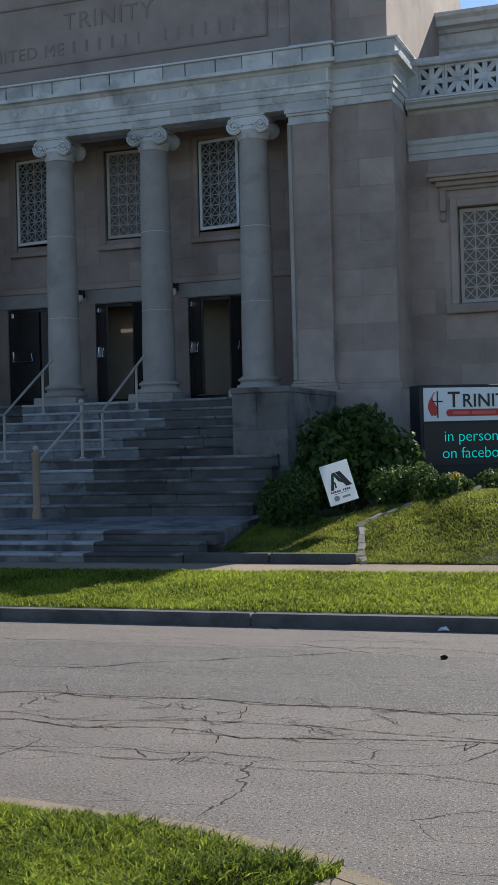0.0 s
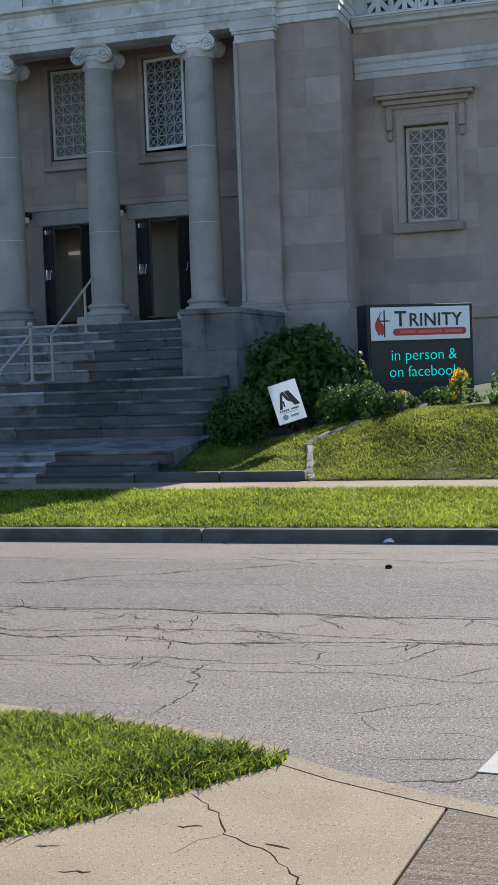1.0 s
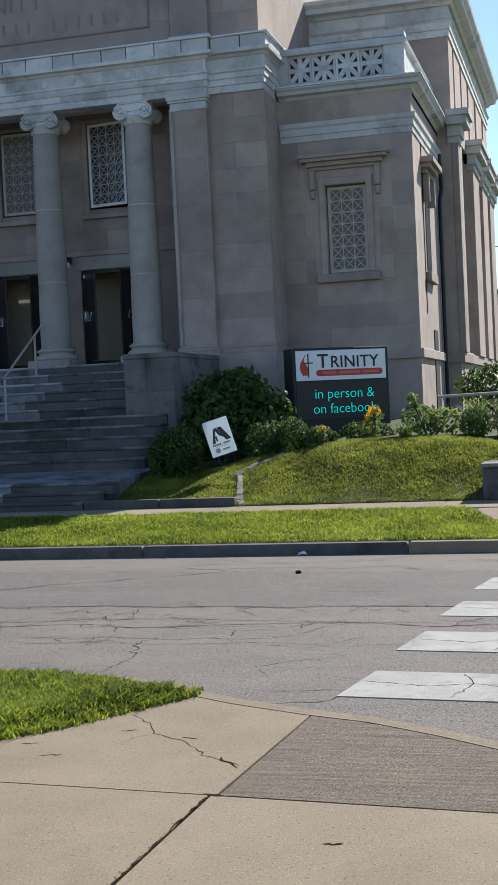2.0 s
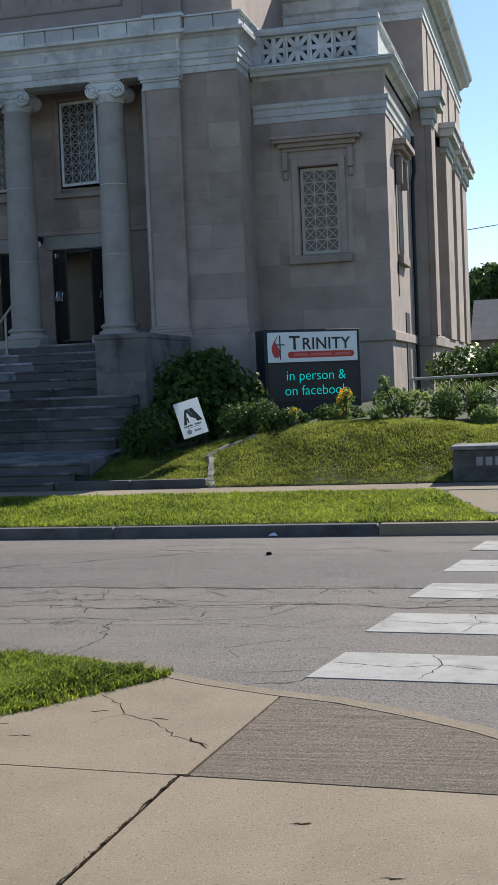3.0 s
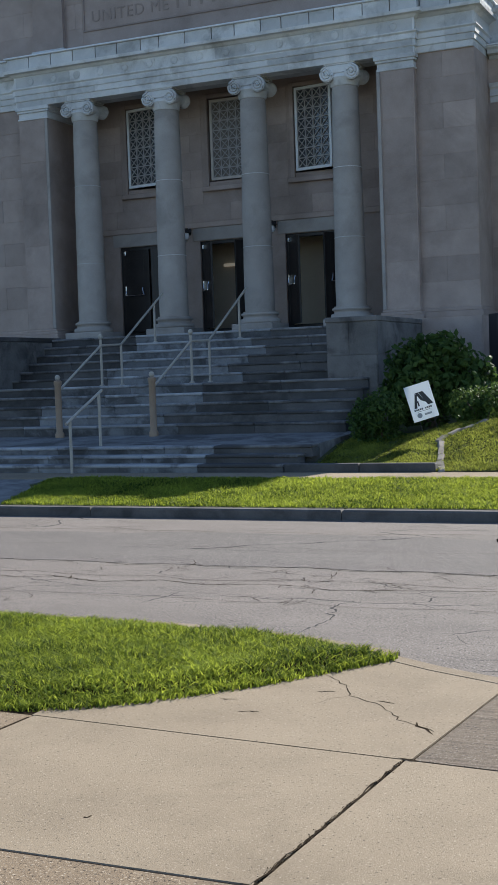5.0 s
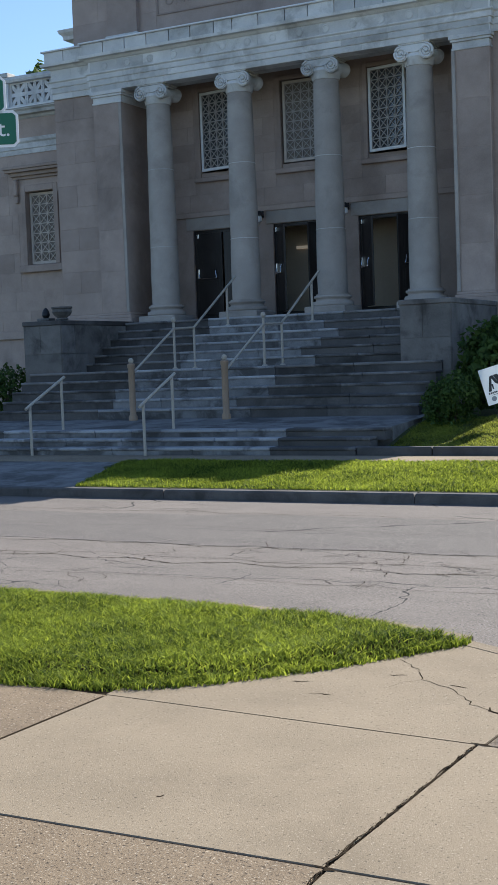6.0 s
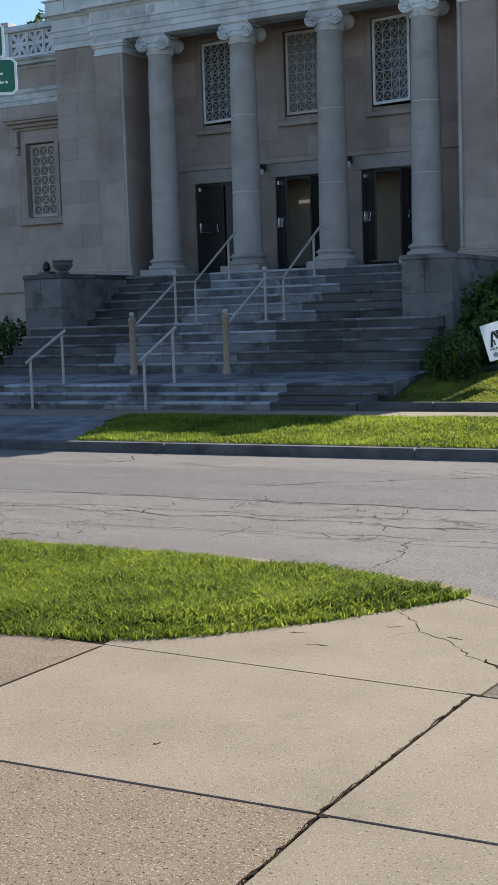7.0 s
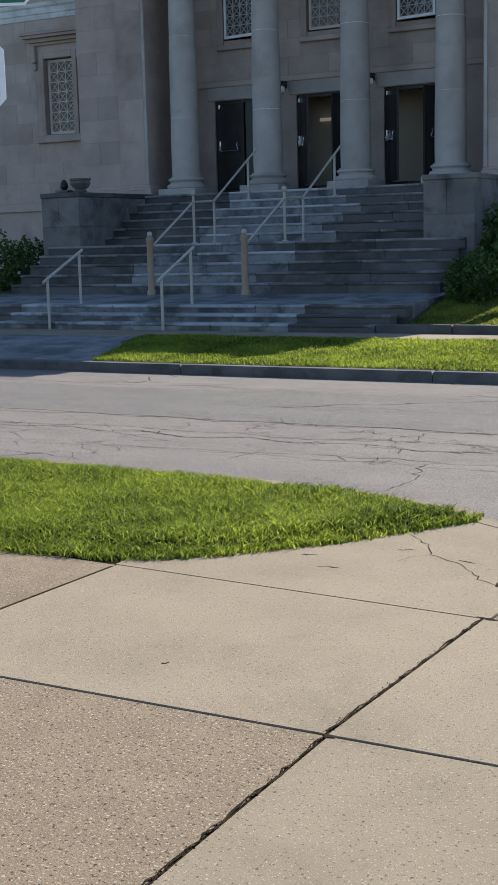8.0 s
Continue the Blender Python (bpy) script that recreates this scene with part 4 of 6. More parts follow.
def build_church():
    church = thing("church", (MID, WALL_Y, 1.0), "grey-brown sandstone church with an Ionic portico and pale cornice", "church")
    # portico wall with doors and windows
    doors = [(MID + d - 0.80, MID + d + 0.80, 2.72, 4.83) for d in (-2.08, 0, 2.08)]
    wins = [(MID + d - 0.50, MID + d + 0.50, 6.13, 7.97) for d in (-2.08, 0, 2.08)]
    holes = [(d[0], d[1], d[2], d[3]) for d in doors]
    bm = bmesh.new()
    wall_with_holes(bm, -15.86, -8.04, WALL_Y, WALL_Y + 0.4, 2.4, 8.9, holes + wins)
    part("wall", bm, SANDSTONE, church, "shaded sandstone wall behind the columns")
    bm = boxed(-15.86, -8.04, WALL_Y - 0.05, WALL_Y - 0.002, 5.13, 5.25, bevel=0.01)
    part("string_course", bm, SANDSTONE, church)
    for d in doors:
        part("lintel", boxed(d[0] - 0.16, d[1] + 0.16, WALL_Y - 0.025, WALL_Y - 0.002, 4.84, 5.127, bevel=0.006), COLUMN_STONE, church, "plain pale lintel band")
    part("ceiling_slab", boxed(-15.86, -8.04, 24.9, WALL_Y - 0.001, 8.42, 8.6), SANDSTONE, church)
    # doors
    for n, d in enumerate(doors):
        bm = bmesh.new()
        box(bm, d[0], d[0] + 0.07, WALL_Y + 0.05, WALL_Y + 0.20, d[2], d[3])
        box(bm, d[1] - 0.07, d[1], WALL_Y + 0.05, WALL_Y + 0.20, d[2], d[3])
        box(bm, d[0] + 0.07, d[1] - 0.07, WALL_Y + 0.05, WALL_Y + 0.20, d[3] - 0.07, d[3])
        box(bm, d[0] + 0.07, d[1] - 0.07, WALL_Y + 0.02, WALL_Y + 0.38, d[2], d[2] + 0.13)
        frame_ob = part("door_frame", bm, DOOR_WOOD, church, "dark timber door frame")
        closed = n == 0
        door_leaf("door", frame_ob, d[0] + 0.08, WALL_Y + 0.06, 0.71, 2.86, 4.75, -8 if closed else -52, "left", True)
        door_leaf("door", frame_ob, d[1] - 0.08, WALL_Y + 0.06, 0.71, 2.86, 4.75, 6 if closed else 52, "right", n == 2)
    # hall seen through the doors
    for q in ((-15.7, -8.2, 27.15, 27.35), (-15.9, -15.7, WALL_Y + 0.4, 29.6), (-8.2, -8.0, WALL_Y + 0.4, 29.6)):
        part("hall_wall", boxed(*q, 2.4, 5.8), PLASTER, church, "tan plaster wall of the entrance hall")
    part("hall_ceiling", boxed(-15.9, -8.0, WALL_Y + 0.4, 29.8, 5.8, 5.9), PLASTER, church)
    part("hall_floor", boxed(-15.9, -8.0, WALL_Y + 0.2, 29.8, 2.5, 2.715), OLD_CONCRETE, church)
    # Added glowing bar: reflection of a ceiling light put in as emission
    light = part("hall_light", boxed(-12.72, -12.40, 27.08, 27.14, 4.33, 4.40, bevel=0.01), WARM_GLOW, church, "small glowing bar for a ceiling light's reflection in the hall")
    # portico windows, the outer two ajar
    for n, w in enumerate(wins):
        window_unit(church, w[0] + 0.05, w[1] - 0.05, w[2] + 0.03, w[3] - 0.03, WALL_Y + 0.02 if n == 1 else WALL_Y - 0.04, 4, 8, 0 if n == 1 else 9, TAN_LATTICE if n == 1 else WHITE_PAINT, pane_mat=BROWN_GLASS if n == 1 else GLASS)
        bm = bmesh.new()
        for a in ((w[0] - 0.10, w[0], w[2] - 0.1, w[3] + 0.1), (w[1], w[1] + 0.10, w[2] - 0.1, w[3] + 0.1), (w[0], w[1], w[3], w[3] + 0.1)):
            box(bm, a[0], a[1], WALL_Y - 0.045, WALL_Y - 0.002, a[2], a[3], 0.008)
        part("window_surround", bm, SANDSTONE, church)
        part("window_sill", boxed(w[0] - 0.16, w[1] + 0.16, WALL_Y - 0.10, WALL_Y - 0.003, w[2] - 0.21, w[2] - 0.101, bevel=0.012), SANDSTONE, church)
    # antae, corner piers
    for a, b in both(-8.04, -7.28):
        part("pilaster", boxed(a, b, 24.70, WALL_Y + 0.4, 2.98, 7.74), SANDSTONE, church)
        inner = -1 if a > MID else 1
        bm = bmesh.new()
        for k, (o, z0, z1) in enumerate(((0.02, 7.74, 7.78), (0.0, 7.78, 7.90), (0.035, 7.90, 7.95), (0.06, 7.95, 8.03))):
            box(bm, a - o, b + o, 24.70 - o, WALL_Y, z0, z1, 0.006)
        part("pilaster_cap", bm, LIMESTONE, church, "pale moulded pilaster cap")
        bm = bmesh.new()
        for o, z0, z1 in ((0.03, 2.93, 2.98), (0.06, 2.86, 2.93), (0.09, 2.72, 2.86)):
            box(bm, a - o, b + o, 24.70 - o, WALL_Y, z0, z1, 0.012)
        part("pilaster_base", bm, SANDSTONE, church)
        e = a if a > MID else b
        bm = boxed(min(e, e - inner * 0.05) - 0.012, max(e, e - inner * 0.05) + 0.012, 24.66, 24.702, 2.99, 7.73, bevel=0.006)
        part("edge_roll", bm, COLUMN_STONE, church, "narrow pale edge moulding")
    for a, b in both(-7.28, -6.09):
        part("pier", boxed(a, b, 24.85, 30.4, 2.98, 8.03), SANDSTONE, church)
        bm = bmesh.new()
        for o, z0, z1 in ((0.03, 2.90, 2.98), (0.07, 2.78, 2.90)):
            box(bm, a - o, b + o, 24.85 - o, 30, z0, z1, 0.012)
        part("pier_base", bm, SANDSTONE, church)
    for a, b in both(-8.16, -6.02):
        part("foundation", boxed(a, b, 24.60, 30.0, 0.2, 2.78), SANDSTONE, church)
    # entablature: over the portico, and set back over the piers
    left, right = 2 * MID + 7.25, -7.25
    bm = swept(bmesh.new(), ENTABLATURE, [(left, 25.6), (left, 24.66), (right, 24.66), (right, 25.6)])
    part("entablature", bm, LIMESTONE, church, "pale stone entablature of stepped bands")
    for sgn in (1, -1):
        run = [(right - 0.02, 24.80), (-6.09, 24.80), (-6.09, 30.4)]
        if sgn < 0:
            run = [(2 * MID - x, y) for x, y in reversed(run)]
        part("entablature", swept(bmesh.new(), ENTABLATURE, run), LIMESTONE, church, "pale stone entablature of stepped bands")
    part("beam", boxed(left + 0.34, right - 0.34, 24.98, 25.32, 8.031, 8.5), LIMESTONE, church)
    for k in range(15):
        x = left + 0.42 + k * (right - left - 0.84) / 14
        bm = turned([(0.085, 0.0), (0.085, 0.012), (0.065, 0.02), (0.055, 0.012), (0.03, 0.016)], 20)
        moved(bm, x, 24.636, 8.58, pose(0, 0, 0, 90, 0, 0))
        part("medallion", bm, LIMESTONE, church, "", 30)
    for z0, z1, y, n in ((8.036, 8.158, 24.66, 1.25), (8.172, 8.287, 24.635, 1.1), (8.303, 8.392, 24.61, 1.3), (8.466, 8.695, 24.64, 0.72)):
        ashlar(church, "stone", left + 0.02, right - 0.02, z0, z1, y, LIMESTONE, z1 - z0, n, 0.004, (), round(z0 * 50))
        ashlar(church, "stone", right + 0.06, -6.10, z0, z1, y + 0.14, LIMESTONE, z1 - z0, 0.7, 0.004, (), round(z0 * 51))
        ashlar(church, "stone", 2 * MID + 6.10, left - 0.06, z0, z1, y + 0.14, LIMESTONE, z1 - z0, 0.7, 0.004, (), round(z0 * 52))
    # blocking course of single stones, with a pale lead cap
    def course(x0, x1, y, n, seed):
        rng = random.Random(seed)
        cuts = [x0 + (x1 - x0) * (k + (rng.uniform(-0.12, 0.12) if 0 < k < n else 0)) / n for k in range(n + 1)]
        for a, b in zip(cuts, cuts[1:]):
            part("stone", boxed(a + 0.009, b - 0.009, y - rng.uniform(0, 0.006), y + 0.4, 8.852, 9.10, bevel=0.008), LIMESTONE, church)
    course(left - 0.12, right + 0.12, 24.53, 17, 5)
    course(right + 0.13, -5.97, 24.67, 2, 6)
    course(2 * MID + 5.97, left - 0.13, 24.67, 2, 7)
    bm = bmesh.new()
    box(bm, left - 0.18, right + 0.18, 24.48, 25.5, 9.102, 9.14, 0.01)
    box(bm, right + 0.185, -5.91, 24.62, 30.4, 9.102, 9.138, 0.01)
    box(bm, 2 * MID + 5.91, left - 0.185, 24.62, 30.4, 9.102, 9.138, 0.01)
    part("cap", bm, LEAD, church, "pale metal edge along the cornice")
    for a, b in both(-6.35, -5.97):
        part("course_return", boxed(a, b, 25.08, 30.4, 8.852, 9.10), LIMESTONE, church)
    # attic over the portico
    attic = part("attic", boxed(2 * MID + 6.30, -6.30, 25.45, 33.5, 9.14, 12.6), SANDSTONE, church, "plain sandstone attic storey")
    for a, b in both(-8.15, -7.35):
        part("attic_pilaster", boxed(a, b, 25.33, 25.47, 9.14, 12.5), SANDSTONE, church)
        part("attic_block", boxed(a - 0.04, b + 0.04, 25.28, 25.45, 9.14, 9.42, bevel=0.012), LIMESTONE, church, "pale pilaster foot")
    for a, b in ((9.14, 9.26),):
        part("attic_base", boxed(2 * MID + 6.2, -6.2, 25.38, 33.4, a, b, bevel=0.01), SANDSTONE, church)
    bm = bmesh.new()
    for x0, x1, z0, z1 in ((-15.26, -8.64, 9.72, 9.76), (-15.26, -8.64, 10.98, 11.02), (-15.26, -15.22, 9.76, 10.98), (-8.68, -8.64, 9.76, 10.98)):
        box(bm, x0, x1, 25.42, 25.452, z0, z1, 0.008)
    # Raised strips; the shade of a sunk edge is put in their colour
    part("tablet_frame", bm, CUT_SHADE, church, "raised darker strip in place of the sunk tablet's shaded edge")
    part("lettering", moved(text_mesh("TRINITY", 0.50, 0.012, spacing=1.12), MID - 0.1, 25.45, 10.42), CUT_SHADE, church, "dark stone capitals")
    part("lettering", moved(text_mesh("UNITED ME", 0.36, 0.012, spacing=1.1), -14.05, 25.45, 9.92), CUT_SHADE, church, "dark stone capitals")
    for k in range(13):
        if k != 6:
            part("lettering", boxed(-12.86 + 0.29 * k, -12.80 + 0.29 * k, 25.444, 25.4525, 9.92, 10.17), CUT_SHADE, church, "worn illegible letter")
    # wings with parapets
    wx = (-4.735, 0.405, 4.39, 6.16)
    for sgn in (1, -1):
        fx = (lambda x: x) if sgn > 0 else (lambda x: 2 * MID - x)
        span = lambda a, b: (min(fx(a), fx(b)), max(fx(a), fx(b)))
        end = -3.32 if sgn > 0 else -1.6
        x0, x1 = span(-6.09, end)
        c = fx(wx[0])
        hole = (c - wx[1] - 0.02, c + wx[1] + 0.02, wx[2] - 0.02, wx[3] + 0.02)
        bm = wall_with_holes(bmesh.new(), x0, x1, WALL_Y, WALL_Y + 0.4, 0.3, 8.0, [hole])
        part("wing_wall", bm, SANDSTONE, church, "plain sandstone wing wall")
        a, b = span(end - 0.4, end)
        part("wing_side", boxed(a, b, WALL_Y + 0.4, 30.6, 0.3, 8.0), SANDSTONE, church, "sandstone side wall of the wing")
        ashlar(church, "block", x0 + 0.02, x1 - 0.005, 2.74, 7.11, WALL_Y, SANDSTONE, 0.485, 0.95, 0.005, [(c - 0.96, c + 0.96, 6.08, 6.81), (c - 0.68, c + 0.68, 4.16, 6.4)], 11 + sgn)
        part("wing_back", boxed(x0, x1, 27.2, 27.4, 3.5, 7.5), PLASTER, church)
        a, b = span(-6.09, end + 0.07)
        part("belt", boxed(min(a, b), max(a, b), WALL_Y - 0.07, 30.55, 2.53, 2.73, bevel=0.015), SANDSTONE, church)
        run = [(-6.05, WALL_Y), (end, WALL_Y), (end, 30.6)]
        if sgn < 0:
            run = [(fx(x), y) for x, y in reversed(run)]
        part("wing_band", swept(bmesh.new(), [(-0.1, 7.12), (0.02, 7.12), (0.02, 7.24), (0.045, 7.25), (0.045, 7.38), (0.08, 7.42), (0.09, 7.50), (-0.1, 7.52)], run), LIMESTONE, church, "pale stone band")
        part("wing_cornice", swept(bmesh.new(), WING_CORNICE, run), LIMESTONE, church, "pale moulded cornice")
        part("cornice_cap", swept(bmesh.new(), [(-0.05, 8.2325), (0.268, 8.215), (0.268, 8.24), (-0.05, 8.26)], run), LEAD, church, "pale metal edge along the cornice")
        prun = [(x + (0 if abs(x - fx(end)) > 0.01 else (0.10 if sgn > 0 else -0.10) * -1), y + 0.1) for x, y in run]
        part("parapet_foot", swept(bmesh.new(), [(-0.26, 8.22), (0.02, 8.22), (0.02, 8.34), (-0.26, 8.34)], prun), LIMESTONE, church)
        part("parapet_cap", swept(bmesh.new(), [(-0.29, 8.94), (0.05, 8.94), (0.07, 9.0), (0.03, 9.08), (-0.27, 9.09)], prun), LIMESTONE, church)
        for pa, pb in ((-3.84, -3.42), (-6.1, -5.86)):
            a, b = span(pa, pb)
            part("parapet_post", boxed(a, b, WALL_Y + 0.085, WALL_Y + 0.36, 8.34, 8.94, bevel=0.008), LIMESTONE, church, "pale stone parapet post")
        a, b = span(-3.86, -3.40)
        part("parapet_block", boxed(a, b, WALL_Y + 0.06, WALL_Y + 0.4, 9.09, 9.2, bevel=0.01), LIMESTONE, church)
        a, b = span(-3.68, -3.44)
        part("parapet_side", boxed(a, b, WALL_Y + 0.38, 30.6, 8.34, 8.94), LIMESTONE, church)
        for k in range(4):
            a, b = span(-5.86 + 0.505 * k, -5.86 + 0.505 * (k + 1) - 0.005)
            bm = wall_with_holes(bmesh.new(), a, b, WALL_Y + 0.16, WALL_Y + 0.28, 8.345, 8.935, [(a + 0.045, b - 0.045, 8.39, 8.89)])
            panel = part("parapet_panel", bm, LIMESTONE, church, "pierced star panel of pale stone")
            cx, cz, rx, rz = (a + b) / 2, 8.64, (b - a) / 2 - 0.04, 0.255
            for n, (ux, uz) in enumerate(((1, 0), (0, 1), (1, 1), (1, -1))):
                bm = bmesh.new()
                bar_between(bm, (cx - ux * rx, cz - uz * rz), (cx + ux * rx, cz + uz * rz), 0.095, WALL_Y + 0.17 + 0.003 * n, WALL_Y + 0.27 - 0.003 * n)
                bmesh.ops.recalc_face_normals(bm, faces=bm.faces)
                part("spoke", bm, LIMESTONE, panel)
        a, b = span(-5.87, -3.83)
        # Added dark board; stands in for the shade seen through the pierced panels
        part("parapet_backing", boxed(a, b, WALL_Y + 0.30, WALL_Y + 0.33, 8.34, 8.93), ROOFING, church, "added dark board giving the shade behind the pierced panels")
        # window with hood, brackets and sill
        window_unit(church, c - wx[1], c + wx[1], wx[2], wx[3], WALL_Y + 0.14, 3, 7, 0, frame_mat=TAN_LATTICE, lat_mat=TAN_LATTICE, pane_mat=BROWN_GLASS)
        bm = bmesh.new()
        for q in ((c - 0.56, c - 0.425, 4.36, 6.34), (c + 0.425, c + 0.56, 4.36, 6.34), (c - 0.425, c + 0.425, 6.18, 6.34)):
            box(bm, q[0], q[1], WALL_Y - 0.05, WALL_Y - 0.002, q[2], q[3], 0.01)
        part("window_surround", bm, SANDSTONE, church)
        part("window_sill", boxed(c - 0.66, c + 0.66, WALL_Y - 0.12, WALL_Y - 0.003, 4.18, 4.355, bevel=0.014), SANDSTONE, church)
        bm = bmesh.new()
        for o, z0, z1 in ((0.06, 6.50, 6.57), (0.14, 6.57, 6.66), (0.24, 6.66, 6.73), (0.28, 6.73, 6.80)):
            box(bm, c - 0.66 - o, c + 0.66 + o, WALL_Y - o, WALL_Y - 0.004, z0, z1, 0.008)
        part("window_hood", bm, SANDSTONE, church, "moulded stone hood over the window")
        for s in (-1, 1):
            bm = boxed(c + s * 0.68 - 0.06, c + s * 0.68 + 0.06, WALL_Y - 0.13, WALL_Y - 0.003, 6.1, 6.50, bevel=0.02)
            box(bm, c + s * 0.68 - 0.05, c + s * 0.68 + 0.05, WALL_Y - 0.08, WALL_Y - 0.004, 5.92, 6.1, 0.02)
            part("bracket", bm, SANDSTONE, church)
        part("wing_roof", boxed(min(x0, x1), max(x0, x1), WALL_Y + 0.3, 30.7, 7.9, 8.1), ROOFING, church)
    for a, b in both(-7.27, -6.10):
        ashlar(church, "block", a, b, 2.99, 8.02, 24.85, SANDSTONE, 0.5, 1.2, 0.005, (), 21)
    for a, b in both(-7.96, -7.30):
        ashlar(church, "block", a, b, 2.99, 7.73, 24.70, SANDSTONE, 0.95, 1.2, 0.005, (), 23)
    ashlar(church, "block", -15.84, -8.06, 5.26, 8.0, WALL_Y, SANDSTONE, 0.39, 1.0, 0.005, [(w[0] - 0.17, w[1] + 0.17, w[2] - 0.22, w[3] + 0.11) for w in wins], 25)
    ashlar(church, "block", 2 * MID + 6.32, -6.32, 9.27, 11.5, 25.45, SANDSTONE, 0.55, 1.35, 0.004, [(-15.28, -8.62, 9.7, 11.04), (-8.2, -7.3, 9, 12), (2 * MID + 7.3, 2 * MID + 8.2, 9, 12)], 27)
    build_transept(church)
    build_columns(church)
    return church


def build_transept(church):
    """The arm behind the wing, with its gable to the side street."""
    xw, y0, y1 = -2.97, 30.6, 42.0
    bm = bmesh.new()
    box(bm, 2 * MID - xw, xw, y0, y0 + 0.5, 0.3, 10.9)
    part("transept_wall", bm, SANDSTONE, church, "shaded sandstone transept wall")
    strips = [(31.15, 31.75), (33.0, 34.4), (36.4, 37.4), (39.4, 40.2)]
    upper = [(31.5, 31.85), (33.3, 33.7), (35.2, 35.7), (37.4, 38.0), (40.0, 40.6)]
    low = [(31.6, 32.2), (34.3, 34.9), (35.6, 36.2), (37.0, 37.6), (39.6, 40.2)]
    bm = wall_with_holes(bmesh.new(), y0 + 0.5, y1, 0.0, 0.4, 2.6, 10.9, [(a, b, 2.8, 8.1) for a, b in strips] + [(a, b, 8.55, 10.2) for a, b in upper])
    bmesh.ops.transform(bm, matrix=pose(xw, 0, 0, 0, 0, 90), verts=bm.verts)
    part("gable_wall", bm, SANDSTONE, church, "sunlit sandstone gable wall with tall bays")
    bm = wall_with_holes(bmesh.new(), y0 + 0.5, y1, 0.0, 0.42, 0.3, 2.5, [(a, b, 1.2, 2.15) for a, b in low])
    bmesh.ops.transform(bm, matrix=pose(xw + 0.02, 0, 0, 0, 0, 90), verts=bm.verts)
    part("basement_wall", bm, SANDSTONE, church, "sunlit basement wall with small windows")
    part("belt", boxed(xw - 0.3, xw + 0.1, y0 - 0.06, y1 + 0.05, 2.5, 2.74, bevel=0.015), SANDSTONE, church)
    for a, b in strips:
        part("window", boxed(xw - 0.29, xw - 0.26, a, b, 2.8, 8.1), GLASS, church, "tall dark side window")
        for k in range(1, 4):
            part("mullion", boxed(xw - 0.27, xw - 0.2, a, b, 2.8 + 1.3 * k, 2.86 + 1.3 * k), LATTICE, church)
    for a, b in upper:
        part("window", boxed(xw - 0.27, xw - 0.24, a, b, 8.55, 10.2), GLASS, church, "narrow dark upper window")
    for a, b in low:
        part("window", boxed(xw - 0.19, xw - 0.17, a, b, 1.2, 2.15), GLASS, church, "small dark basement window")
    # piers with caps between the bays
    for a, b in ((y0 - 0.02, 31.1), (34.5, 36.3), (37.5, 39.3), (40.3, y1)):
        part("side_pier", boxed(xw - 0.02, xw + 0.14, a, b, 2.74, 8.0, bevel=0.01), SANDSTONE, church)
        bm = bmesh.new()
        for o, z0, z1 in ((0.04, 7.7, 7.85), (0.10, 7.85, 8.1), (0.24, 8.1, 8.3), (0.30, 8.3, 8.45)):
            box(bm, xw - 0.1, xw + 0.14 + o, a - o, b + o, z0, z1, 0.008)
        part("pier_cap", bm, LIMESTONE, church, "pale moulded pier cap")
    # entablature round the flat top
    run = [(2 * MID - xw, y1), (2 * MID - xw, y0), (xw, y0), (xw, y1)]
    part("transept_architrave", swept(bmesh.new(), [(-0.3, 10.22), (0.03, 10.22), (0.03, 10.38), (0.06, 10.39), (0.06, 10.55), (0.11, 10.60), (-0.3, 10.62)], run), LIMESTONE, church, "grey stepped architrave")
    part("transept_frieze", swept(bmesh.new(), [(-0.3, 10.622), (0.04, 10.622), (0.04, 10.93), (-0.3, 10.93)], run), LIMESTONE, church, "grey plain frieze")
    part("transept_cornice", swept(bmesh.new(), [(-0.3, 10.932), (0.10, 10.932), (0.16, 11.0), (0.34, 11.03), (0.36, 11.14), (0.44, 11.22), (0.46, 11.30), (-0.3, 11.34)], run), LIMESTONE, church, "grey projecting cornice")
    ashlar(church, "stone", -8.9, xw + 0.02, 10.64, 10.92, y0 - 0.04, LIMESTONE, 0.28, 0.75, 0.004, (), 71)
    part("roof", boxed(2 * MID - xw, xw, y0 + 0.05, y1, 11.0, 11.25), ROOFING, church, "flat roof behind the cornice")
    part("back_body", boxed(2 * MID + 3.4, -3.4, 42.0, 48.0, 0.3, 9.0), SANDSTONE, church)
    # narrow window, service box and drain pipe on the wing's side
    bm = bmesh.new()
    box(bm, -3.322, -3.30, 27.6, 28.3, 4.45, 6.3)
    win = part("side_window", bm, GLASS, church, "narrow dark side window")
    bm = bmesh.new()
    for o, z0, z1 in ((0.10, 6.5, 6.6), (0.2, 6.6, 6.7), (0.28, 6.7, 6.82)):
        box(bm, -3.33, -3.32 + o, 27.4 - o, 28.5 + o, z0, z1, 0.006)
    box(bm, -3.33, -3.18, 27.4, 27.52, 5.9, 6.5, 0.02)
    box(bm, -3.33, -3.18, 28.38, 28.5, 5.9, 6.5, 0.02)
    part("window_hood", bm, SANDSTONE, church)
    part("window_sill", boxed(-3.33, -3.2, 27.35, 28.55, 4.2, 4.4, bevel=0.012), SANDSTONE, church)
    part("side_doorway", boxed(-3.323, -3.30, 28.3, 28.95, 1.0, 3.2), DOOR_WOOD, church, "dark basement doorway")
